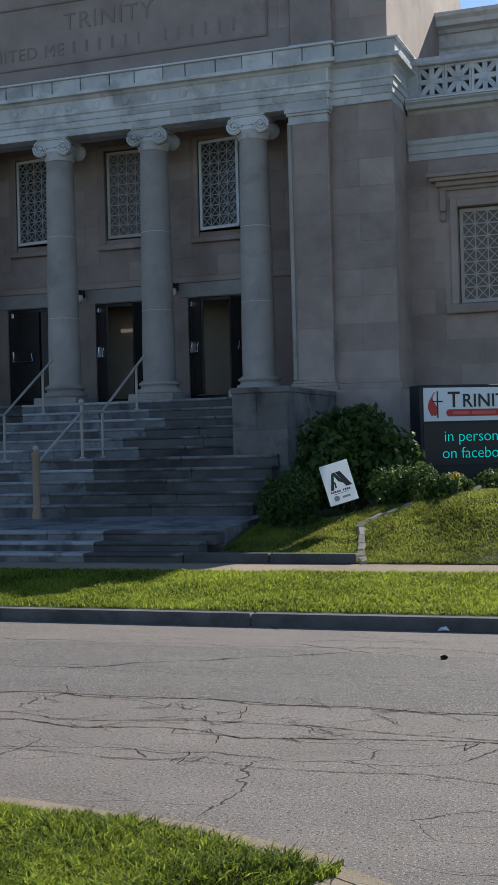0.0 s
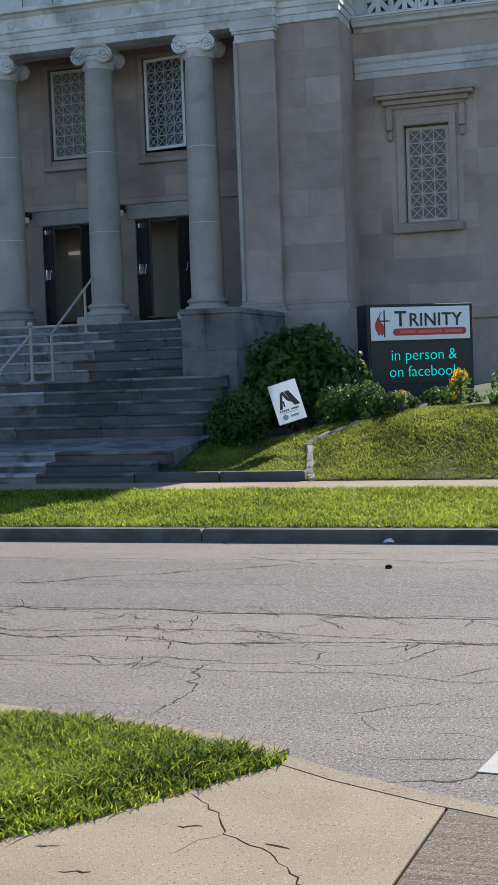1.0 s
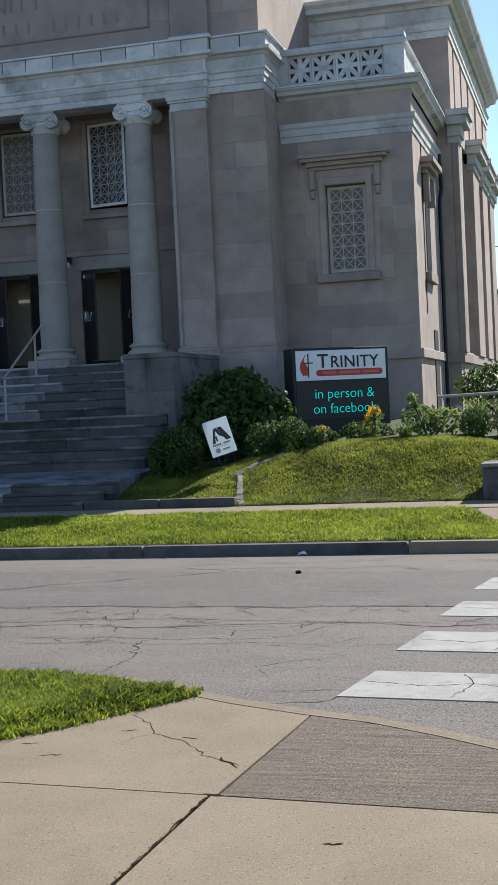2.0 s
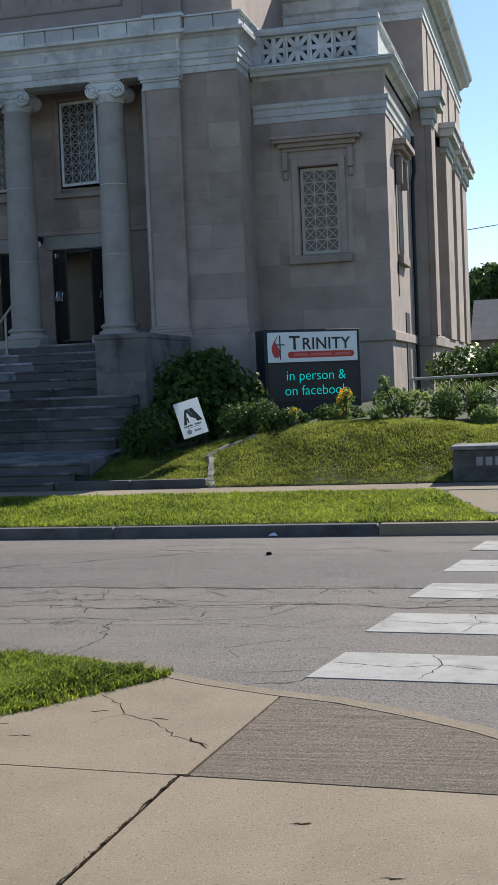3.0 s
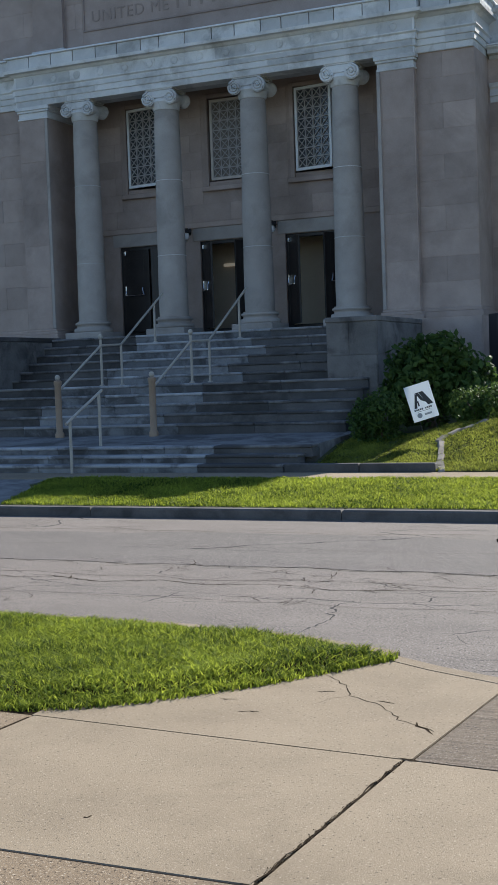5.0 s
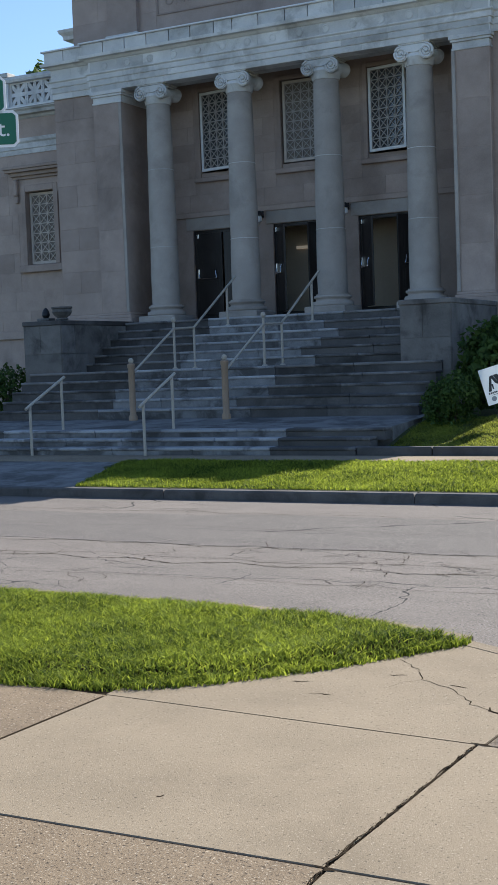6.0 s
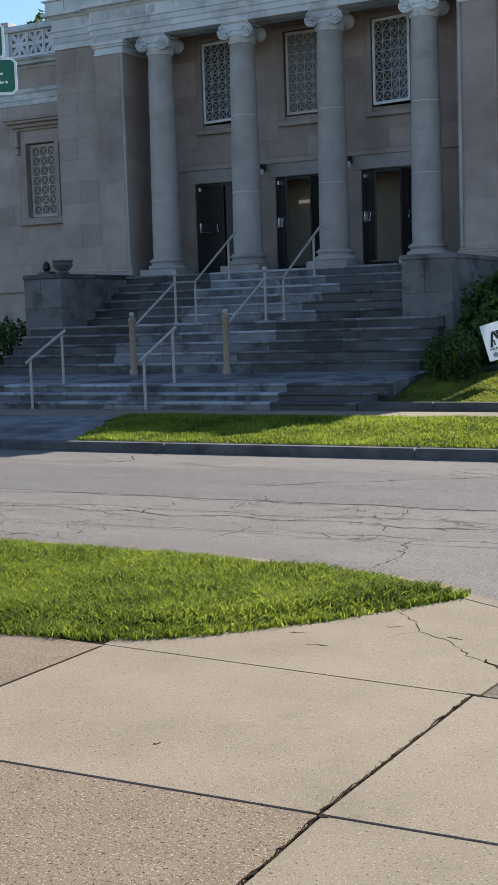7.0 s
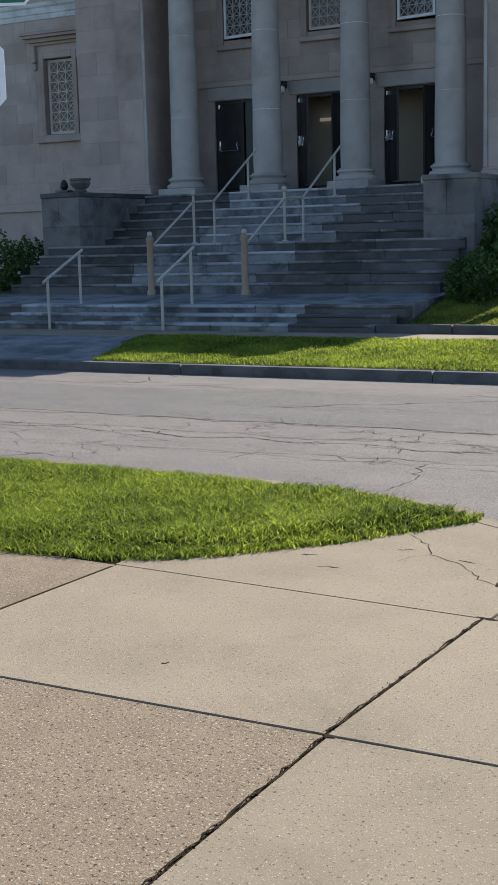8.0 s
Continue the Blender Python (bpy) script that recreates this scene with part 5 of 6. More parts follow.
    bm = tube(bmesh.new(), [(-3.25, 30.2, 7.4), (-3.22, 30.2, 6.6), (-3.25, 30.0, 6.3), (-3.25, 29.95, 6.0), (-3.25, 29.95, 1.2)], 0.05, 10)
    part("drain_pipe", bm, DARK_METAL, church, "dark metal rain pipe", 40)


def build_steps():
    steps = thing("front_steps", (MID, 20, 0.3), "worn grey stone steps stained black in places", "steps", kind="structure")
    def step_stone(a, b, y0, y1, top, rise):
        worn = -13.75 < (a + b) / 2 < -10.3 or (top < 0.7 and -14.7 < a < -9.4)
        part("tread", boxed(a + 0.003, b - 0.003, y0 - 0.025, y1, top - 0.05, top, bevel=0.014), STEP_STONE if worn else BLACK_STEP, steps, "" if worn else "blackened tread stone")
        # Risers take darker stone: stain, plus shade of the upright faces in colour
        part("riser", boxed(a + 0.003, b - 0.003, y0, y1 - 0.03, top - rise - 0.06, top - 0.051), WORN_SHADE_RISER if worn else RISER_STONE, steps, "worn riser stone, toned darker for its shade" if worn else "blackened riser stone, toned darker still for its shade")

    # lower flight
    z, y = 0.27, 17.72
    R1 = (0.655 - 0.27) / 3
    for k in range(3):
        x0, x1 = -16.75 , -7.45 + 0.12 * k
        cuts = [x0, -14.6, -13.4 + 0.4 * k, -11.85, -10.3 + 0.25 * k, -8.9, x1]
        for a, b in zip(cuts, cuts[1:]):
            top = z + R1 * (k + 1)
            step_stone(a, b, y + 0.31 * k, y + 0.31 * (k + 1) + 0.02, top, R1)
    # landing rises a little to the back
    for a, b in ((-16.75, -13.6), (-13.59, -10.4), (-10.39, -7.2)):
        bm = bmesh.new()
        lo = [bm.verts.new(c) for c in ((a, 18.66, 0.0), (b, 18.66, 0.0), (b, 20.55, 0.0), (a, 20.55, 0.0))]
        hi = [bm.verts.new(c) for c in ((a, 18.66, 0.657), (b, 18.66, 0.657), (b, 20.55, 0.745), (a, 20.55, 0.745))]
        bm.faces.new(list(reversed(lo)))
        bm.faces.new(hi)
        for j in range(4):
            bm.faces.new((lo[j], lo[(j + 1) % 4], hi[(j + 1) % 4], hi[j]))
        part("landing", bm, OLD_CONCRETE, steps, "concrete landing")
    R2 = (1.66 - 0.745) / 5
    for k in range(5):
        y = 20.42 + 0.32 * k
        x0, x1 = -16.5, -7.40
        cuts = [x0, -13.95 + 0.15 * (k % 2), -12.3 - 0.4 * (k % 2), -10.62 + (0.0, -0.45, 0.06, 0.05, -0.1)[k], -9.1 + 0.3 * (k % 2), x1]
        y1 = y + (1.0 if k == 4 else 0.34)
        for a, b in zip(cuts, cuts[1:]):
            step_stone(a, b, y, y1, 0.745 + R2 * (k + 1) + random.uniform(-0.004, 0.004), R2)
    R3 = (2.72 - 1.66) / 6
    for k in range(6):
        y = 22.62 + 0.32 * k
        x0, x1 = -15.69, -8.21
        cuts = [x0, -14.6, -13.35 - 0.2 * (k % 2), -12.0 + 0.3 * (k % 3), -10.55 + (0.25, -0.2, 0.1, 0.35, -0.1, 0.2)[k], -9.4 + 0.2 * (k % 2), x1]
        y1 = y + 0.34 if k < 5 else 26.0
        for a, b in zip(cuts, cuts[1:]):
            step_stone(a, b, y, y1, 1.66 + R3 * (k + 1) - (0.0 if k == 5 else random.uniform(0, 0.006)), R3)
    # cheek blocks
    for a, b in both(-8.20, -7.24):
        part("cheek_wall", boxed(a, b, 21.76, 24.62, 0.2, 2.66), CHEEK, steps, "weathered stone cheek wall")
        ashlar(steps, "block", a + 0.004, b - 0.004, 0.3, 2.65, 21.76, CHEEK, 0.58, 1.2, 0.012, (), 61)
        ashlar(steps, "block", 21.77, 24.6, 0.3, 2.65, b, CHEEK, 0.58, 1.0, 0.012, (), 62, face="+x")
        part("cheek_cap", boxed(a - 0.02, b + 0.02, 21.73, 24.60, 2.662, 2.76, bevel=0.015), CHEEK if a > MID else RISER_STONE, steps, "" if a > MID else "blackened cap stone")


def build_all():
    build_ground()
    build_pavement()
    build_crossing()
    build_steps()
    build_church()
    build_grass()


build_all()


# ---- things before the church ----
def stair_rail(x, group):
    rail = thing("stair_rail", (x, 20.2, 0.74), "tan painted pipe handrail with ball finials on the steps", "handrail", group)
    post = part("newel_post", turned([(0.085, 0.72), (0.085, 0.80), (0.062, 0.84), (0.062, 1.70), (0.075, 1.72), (0.075, 1.78), (0.05, 1.80)], 16, (x, 20.2, 0)), RAIL_POST, rail, "thick brown newel post", 40)
    part("ball", turned([(0.012, 1.79), (0.04, 1.81), (0.052, 1.845), (0.04, 1.885), (0.012, 1.90)], 14, (x, 20.2, 0)), RAIL_PAINT, post, "", 60)
    for y, z0, z1, ball in ((21.82, 1.64, 2.58, True), (22.62, 1.64, 2.50, False), (24.1, 2.52, 3.38, False)):
        p = part("post", tube(bmesh.new(), [(x, y, z0), (x, y, z1)], 0.026, 10), RAIL_PAINT, rail, "", 40)
        part("foot_flange", turned([(0.055, z0), (0.055, z0 + 0.035), (0.03, z0 + 0.05)], 14, (x, y, 0)), RAIL_PAINT, p, "", 40)
        if ball:
            part("ball", turned([(0.012, z1), (0.04, z1 + 0.02), (0.052, z1 + 0.055), (0.04, z1 + 0.095), (0.012, z1 + 0.11)], 14, (x, y, 0)), RAIL_PAINT, p, "", 60)
    part("bar", tube(bmesh.new(), [(x, 20.22, 1.60), (x, 21.82, 2.46), ], 0.024, 10), RAIL_PAINT, rail, "", 40)
    part("bar", tube(bmesh.new(), [(x, 21.82, 2.46), (x, 22.62, 2.49), (x, 24.5, 3.60)], 0.024, 10), RAIL_PAINT, rail, "", 40)


def low_rail(x, group):
    rail = thing("short_rail", (x, 17.9, 0.27), "short tan pipe handrail on the lower steps", "handrail", group)
    for y, z0, z1 in ((17.64, 0.26, 1.13), (18.58, 0.65, 1.55)):
        part("post", tube(bmesh.new(), [(x, y, z0), (x, y, z1)], 0.026, 10), RAIL_PAINT, rail, "", 40)
    part("bar", tube(bmesh.new(), [(x, 17.52, 1.075), (x, 17.64, 1.135), (x, 18.58, 1.555), (x, 18.68, 1.60)], 0.026, 10), RAIL_PAINT, rail, "", 40)


def leaf_cloud(blobs, count, size, seed, long=1.6, shell=0.35, rough=0.22):
    """Small folded leaves in and on uneven clumps; blobs are (x, y, z, rx, ry, rz)."""
    rng = np.random.default_rng(seed)
    weights = np.array([b[3] * b[5] for b in blobs])
    pick = rng.choice(len(blobs), count, p=weights / weights.sum())
    b = np.array(blobs)[pick]
    d = rng.normal(size=(count, 3))
    d /= np.linalg.norm(d, axis=1)[:, None]
    bumps = np.array([noise.noise(Vector((q[0] * 2.2 + o[0], q[1] * 2.2 + o[1], q[2] * 2.2 + o[2]))) for q, o in zip(d, b[:, :3])])
    r = (1 - shell * rng.random(count) ** 1.6) * (1 + rough * 1.6 * bumps)
    p = b[:, :3] + d * b[:, 3:] * r[:, None]
    out = d + 0.8 * rng.normal(size=(count, 3))
    out /= np.linalg.norm(out, axis=1)[:, None]
    side = np.cross(out, rng.normal(size=(count, 3)))
    side /= np.linalg.norm(side, axis=1)[:, None]
    up = np.cross(side, out)
    s = size * rng.uniform(0.6, 1.35, count)[:, None]
    v = np.concatenate([p - up * s * long * 0.5, p + side * s * 0.5 - out * s * 0.12, p + up * s * long * 0.5, p - side * s * 0.5 - out * s * 0.12], 0)
    i = np.arange(count)
    faces = np.concatenate([np.stack([i, i + count, i + 2 * count], 1), np.stack([i, i + 2 * count, i + 3 * count], 1)], 0)
    return v, faces


def cloud_mesh(name, v, faces, material):
    me = bpy.data.meshes.new(name)
    me.from_pydata(v.tolist(), [], faces.tolist())
    me.materials.append(material)
    return me


def shrub(name, at, blobs, count, size, seed, label, material=LEAF, stems=6, long=1.6, category="shrub"):
    ob = thing(name, at, label, category)
    rng = random.Random(seed)
    bm = bmesh.new()
    for k in range(stems):
        b = blobs[k % len(blobs)]
        top = Vector((b[0] + rng.uniform(-0.4, 0.4) * b[3], b[1] + rng.uniform(-0.4, 0.4) * b[4], b[2] + rng.uniform(-0.1, 0.4) * b[5]))
        foot = Vector((at[0] + rng.uniform(-0.1, 0.1), at[1] + rng.uniform(-0.1, 0.1), at[2] - 0.05))
        tube(bm, [foot, foot.lerp(top, 0.5) + Vector((rng.uniform(-0.05, 0.05), rng.uniform(-0.05, 0.05), 0.05)), top], 0.012, 6)
    part("stems", bm, BARK, ob)
    v, faces = leaf_cloud(blobs, count, size, seed, long)
    crown = new("leaves", cloud_mesh("leaves", v - np.array(at), faces, material))
    crown.parent = ob
    BASE[crown] = Vector(at)
    tagged(crown, kind="stuff")
    return ob


def strap_plant(name, at, count, tall, spread, seed, label, material=LIGHT_LEAF, wide=0.02):
    """A tuft of long arching leaves."""
    ob = thing(name, at, label, "plant")
    rng = random.Random(seed)
    bm = bmesh.new()
    for k in range(count):
        a = rng.uniform(0, 2 * math.pi)
        h, s = tall * rng.uniform(0.6, 1.15), spread * rng.uniform(0.35, 1.1)
        x, y = at[0] + rng.uniform(-0.5, 0.5) * spread * 0.5, at[1] + rng.uniform(-0.5, 0.5) * spread * 0.5
        d, n = Vector((math.cos(a), math.sin(a), 0)), Vector((-math.sin(a), math.cos(a), 0))
        rows = []
        for j in range(5):
            u = j / 4
            c = Vector((x, y, at[2])) + d * s * u * u + Vector((0, 0, h * (1.5 * u - 0.75 * u * u)))
            w = wide * (1 - u) * 0.9 + 0.002
            rows.append((bm.verts.new(c - n * w), bm.verts.new(c + n * w)))
        for p, q in zip(rows, rows[1:]):
            bm.faces.new((p[0], p[1], q[1], q[0]))
    leaf = part("leaves", bm, material, ob)
    tagged(leaf, kind="stuff")
    return ob


def flower_clump(name, at, blobs, seed, label, count=700, heads=28, head_size=0.05):
    ob = shrub(name, at, blobs, count, 0.06, seed, label, LIGHT_LEAF, 8, category="flowers")
    rng = random.Random(seed + 1)
    for k in range(heads):
        b = rng.choice(blobs)
        a = rng.uniform(0, 2 * math.pi)
        c = Vector((b[0] + b[3] * 0.85 * math.cos(a) * rng.random() ** 0.5, b[1] + b[4] * 0.9 * math.sin(a), b[2] + b[5] * rng.uniform(0.45, 1.1)))
        bm = bmesh.new()
        face = Vector((rng.uniform(-0.5, 0.5), -1, rng.uniform(-0.1, 0.8))).normalized()
        s = face.orthogonal().normalized()
        u = face.cross(s)
        for j in range(8):
            t = 2 * math.pi * j / 8
            e = s * math.cos(t) + u * math.sin(t)
            g = s * -math.sin(t) + u * math.cos(t)
            r = head_size * rng.uniform(0.8, 1.15)
            vs = [bm.verts.new(c), bm.verts.new(c + e * r * 0.6 + g * r * 0.32), bm.verts.new(c + e * r - face * 0.006), bm.verts.new(c + e * r * 0.6 - g * r * 0.32)]
            bm.faces.new(vs)
        turned([(head_size * 0.25, -0.006), (head_size * 0.2, 0.012)], 6, tuple(c), bm)
        part("bloom", bm, PETAL, ob)
    return ob


def build_plants():
    shrub("flowering_shrub", (-6.1, 21.3, 0.75), [(-6.25, 21.3, 1.55, 0.75, 0.6, 0.75), (-5.55, 21.4, 1.45, 0.55, 0.5, 0.6), (-6.55, 21.5, 1.25, 0.40, 0.40, 0.5), (-6.0, 21.3, 2.0, 0.55, 0.45, 0.42)],
          4200, 0.085, 11, "broad leafy green shrub beside the steps", stems=9)
    shrub("round_bush", (-6.62, 19.8, 0.45), [(-6.62, 19.8, 0.92, 0.45, 0.42, 0.48), (-6.5, 19.75, 1.08, 0.34, 0.34, 0.34), (-6.85, 19.85, 0.88, 0.28, 0.3, 0.36)], 3600, 0.042, 12, "clipped dark green bush below the steps")
    shrub("low_bush", (-5.1, 20.5, 0.9), [(-5.25, 20.5, 1.12, 0.36, 0.35, 0.32), (-4.85, 20.5, 1.15, 0.34, 0.35, 0.34)], 1900, 0.05, 13, "low leafy bush on the bank")
    shrub("low_bush", (-4.35, 21.0, 1.0), [(-4.35, 20.4, 1.12, 0.3, 0.25, 0.22)], 700, 0.05, 14, "small dark bush before the notice board")
    flower_clump("yellow_flowers", (-3.63, 21.1, 1.08), [(-3.58, 21.1, 1.26, 0.15, 0.14, 0.26), (-3.64, 21.1, 1.12, 0.14, 0.14, 0.15), (-3.5, 21.05, 1.47, 0.11, 0.11, 0.14)], 21, "clump of yellow flowers before the notice board", 260, 26, 0.04)
    shrub("low_bush", (-3.7, 21.6, 1.0), [(-3.75, 21.6, 1.16, 0.45, 0.3, 0.2)], 800, 0.05, 27, "low dark bush at the foot of the notice board")
    flower_clump("yellow_flowers", (-4.25, 20.15, 1.0), [(-4.25, 20.15, 1.2, 0.07, 0.07, 0.14)], 22, "two small yellow flowers on the bank", 60, 4, 0.04)
    shrub("rose_bush", (-2.55, 20.7, 1.05), [(-2.75, 20.9, 1.36, 0.32, 0.28, 0.26), (-2.35, 21.0, 1.34, 0.28, 0.26, 0.22), (-2.85, 20.9, 1.68, 0.10, 0.1, 0.13)], 620, 0.06, 15, "loose rose bush with pale leaves", LIGHT_LEAF, 10)
    strap_plant("day_lilies", (-2.9, 20.2, 1.06), 60, 0.36, 0.34, 31, "tuft of yellowish arching leaves")
    strap_plant("day_lilies", (-1.9, 21.6, 1.15), 110, 0.62, 0.45, 32, "tall green strap-leaved lilies")
    strap_plant("day_lilies", (-1.4, 21.7, 1.15), 110, 0.62, 0.45, 33, "tall green strap-leaved lilies")
    strap_plant("day_lilies", (-0.9, 21.7, 1.15), 110, 0.60, 0.45, 34, "tall green strap-leaved lilies")
    strap_plant("day_lilies", (-0.3, 21.6, 1.15), 110, 0.60, 0.45, 36, "tall green strap-leaved lilies")
    shrub("box_ball", (-1.82, 20.7, 1.0), [(-1.82, 20.7, 1.26, 0.27, 0.27, 0.26)], 1600, 0.032, 16, "small dark clipped box ball")
    shrub("box_ball", (-1.35, 21.1, 1.0), [(-1.3, 21.1, 1.22, 0.27, 0.27, 0.25)], 1400, 0.032, 17, "small dark clipped box ball")
    shrub("low_bush", (-1.2, 20.5, 0.98), [(-1.2, 20.5, 1.10, 0.22, 0.2, 0.16)], 700, 0.045, 18, "low yellowish green bush", LIGHT_LEAF)
    shrub("low_bush", (-0.6, 20.6, 0.95), [(-0.6, 20.6, 1.12, 0.3, 0.25, 0.2)], 800, 0.045, 19, "low yellowish green bush", LIGHT_LEAF)
    shrub("hedge_bush", (-1.9, 26.2, 1.3), [(-1.9, 26.2, 1.85, 0.75, 0.7, 0.5), (-1.0, 26.4, 1.9, 0.7, 0.7, 0.55)], 2600, 0.07, 23, "rounded green hedge bush beside the church")
    shrub("hedge_bush", (-0.9, 30.0, 1.3), [(-0.9, 30.0, 2.1, 0.7, 0.7, 0.75), (0.3, 30.0, 2.1, 0.8, 0.8, 0.8)], 2600, 0.08, 24, "rounded dark hedge bush beside the church")
    shrub("dark_hedge", (-17.7, 22.4, 0.9), [(-17.55, 22.4, 1.25, 0.62, 0.6, 0.62), (-18.5, 22.5, 1.25, 0.75, 0.6, 0.65), (-19.5, 22.6, 1.2, 0.75, 0.6, 0.65)], 5200, 0.06, 25, "dark green hedge beside the steps", stems=9)


def tree(at, height, spread, seed, label, leaves=9000, size=0.28):
    ob = thing("tree", at, label, "tree")
    rng = random.Random(seed)
    bm = bmesh.new()
    base = Vector(at)
    fork = base + Vector((rng.uniform(-0.3, 0.3), rng.uniform(-0.3, 0.3), height * 0.4))
    rings = []
    for k in range(7):
        u = k / 6
        c = base.lerp(fork, u)
        r = height * (0.032 - 0.014 * u)
        rings.append([bm.verts.new(c + Vector((r * math.cos(2 * math.pi * j / 10), r * math.sin(2 * math.pi * j / 10), 0))) for j in range(10)])
    for a, b in zip(rings, rings[1:]):
        for j in range(10):
            bm.faces.new((a[j], a[(j + 1) % 10], b[(j + 1) % 10], b[j]))
    part("trunk", bm, BARK, ob, "", 60)
    blobs = []
    for k in range(9):
        a = 2 * math.pi * k / 9 + rng.uniform(-0.3, 0.3)
        tip = base + Vector((math.cos(a) * spread * rng.uniform(0.4, 0.75), math.sin(a) * spread * rng.uniform(0.4, 0.75), height * rng.uniform(0.5, 0.88)))
        bm = bmesh.new()
        tube(bm, [fork - Vector((0, 0, 0.3)), fork.lerp(tip, 0.5) + Vector((0, 0, height * 0.05)), tip], height * 0.008, 6)
        part("limb", bm, BARK, ob)
        blobs.append((*tip, spread * rng.uniform(0.3, 0.5), spread * rng.uniform(0.3, 0.5), height * rng.uniform(0.10, 0.17)))
    blobs.append((base.x, base.y, base.z + height * 0.86, spread * 0.4, spread * 0.4, height * 0.14))
    v, faces = leaf_cloud(blobs, leaves, size, seed, 1.5, 0.6, 0.3)
    crown = new("crown", cloud_mesh("crown", v - np.array(at), faces, LEAF))
    crown.parent = ob
    BASE[crown] = base
    tagged(crown, kind="stuff")


def build_distance():
    tree((-1.2, 62, 0), 7.0, 3.4, 41, "leafy green tree far behind the church")
    tree((4.5, 58, 0), 7.5, 3.5, 42, "leafy green tree far behind the church")
    tree((-6.5, 74, 0), 8.5, 3.6, 43, "leafy green tree far behind the church")
    tree((-33.7, 46, 0), 15.0, 1.7, 44, "tall tree showing above the church parapet", 9000, 0.25)
    house = thing("house", (-1.5, 55, 0.9), "small grey house behind the hedge", "house")
    part("wall", boxed(-3.2, 2.5, 52, 57, 0, 3.2), OLD_CONCRETE, house, "grey boarded wall")
    bm = bmesh.new()
    p = [bm.verts.new(c) for c in ((-3.5, 51.6, 3.15), (2.8, 51.6, 3.15), (2.8, 57.4, 3.15), (-3.5, 57.4, 3.15), (-3.5, 54.5, 4.9), (2.8, 54.5, 4.9))]
    for f in ((0, 1, 5, 4), (2, 3, 4, 5), (0, 4, 3), (1, 2, 5), (3, 2, 1, 0)):
        bm.faces.new([p[k] for k in f])
    part("roof", bm, ROOFING, house, "grey shingled roof")
    part("window", boxed(-2.4, -1.5, 51.97, 52.0, 1.4, 2.5), GLASS, house)
    part("window", boxed(0.4, 1.3, 51.97, 52.0, 1.4, 2.5), GLASS, house)
    wires = thing("utility_wires", (-20, 44, 5), "thin black utility wires against the sky", "wires")
    for za, zb in ((5.9, 8.6), (5.2, 5.5)):
        pts = [(-12 + 24 * k / 12, 44, za + (zb - za) * k / 12 - 0.25 * math.sin(math.pi * k / 12)) for k in range(13)]
        part("wire", tube(bmesh.new(), pts, 0.014, 5), SIGN_BLACK, wires)
    pole = thing("pipe_rail", (-2.0, 23.6, 1.2), "pale pipe rail on posts beside the church", "handrail")
    part("bar", tube(bmesh.new(), [(-2.75, 23.6, 1.72), (1.5, 23.6, 1.80)], 0.028, 8), RAIL_PAINT, pole, "", 40)
    for x in (-2.7, -0.6, 1.4):
        part("post", tube(bmesh.new(), [(x, 23.6, 1.0), (x, 23.6, 1.74)], 0.026, 8), RAIL_PAINT, pole, "", 40)


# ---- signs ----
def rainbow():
    m = bpy.data.materials.new("coloured_led_panel")
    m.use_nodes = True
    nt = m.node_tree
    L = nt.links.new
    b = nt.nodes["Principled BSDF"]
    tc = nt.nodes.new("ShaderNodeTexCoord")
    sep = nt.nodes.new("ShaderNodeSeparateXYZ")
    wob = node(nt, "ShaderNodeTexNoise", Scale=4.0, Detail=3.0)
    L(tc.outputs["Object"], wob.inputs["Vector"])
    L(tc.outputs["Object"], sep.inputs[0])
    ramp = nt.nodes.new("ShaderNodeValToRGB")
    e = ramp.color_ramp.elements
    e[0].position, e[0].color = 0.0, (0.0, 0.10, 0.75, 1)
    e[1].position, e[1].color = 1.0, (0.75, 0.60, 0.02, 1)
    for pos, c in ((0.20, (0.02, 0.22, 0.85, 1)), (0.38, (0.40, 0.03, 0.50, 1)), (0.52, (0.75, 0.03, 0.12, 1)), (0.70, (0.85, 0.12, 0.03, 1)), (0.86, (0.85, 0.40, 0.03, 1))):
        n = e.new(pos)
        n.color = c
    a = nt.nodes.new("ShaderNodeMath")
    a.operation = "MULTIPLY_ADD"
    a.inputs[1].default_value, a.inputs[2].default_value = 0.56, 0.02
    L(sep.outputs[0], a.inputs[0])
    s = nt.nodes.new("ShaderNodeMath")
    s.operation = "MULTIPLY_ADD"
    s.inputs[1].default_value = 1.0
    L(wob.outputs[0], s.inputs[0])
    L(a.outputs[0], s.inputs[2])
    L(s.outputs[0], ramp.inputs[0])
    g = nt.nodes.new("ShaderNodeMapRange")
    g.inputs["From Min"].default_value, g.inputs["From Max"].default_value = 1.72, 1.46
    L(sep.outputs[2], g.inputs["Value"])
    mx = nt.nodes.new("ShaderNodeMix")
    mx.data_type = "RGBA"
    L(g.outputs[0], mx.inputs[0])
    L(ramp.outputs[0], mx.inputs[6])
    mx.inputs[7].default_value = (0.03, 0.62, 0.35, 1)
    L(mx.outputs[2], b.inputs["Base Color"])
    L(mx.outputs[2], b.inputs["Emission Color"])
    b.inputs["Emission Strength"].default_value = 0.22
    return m


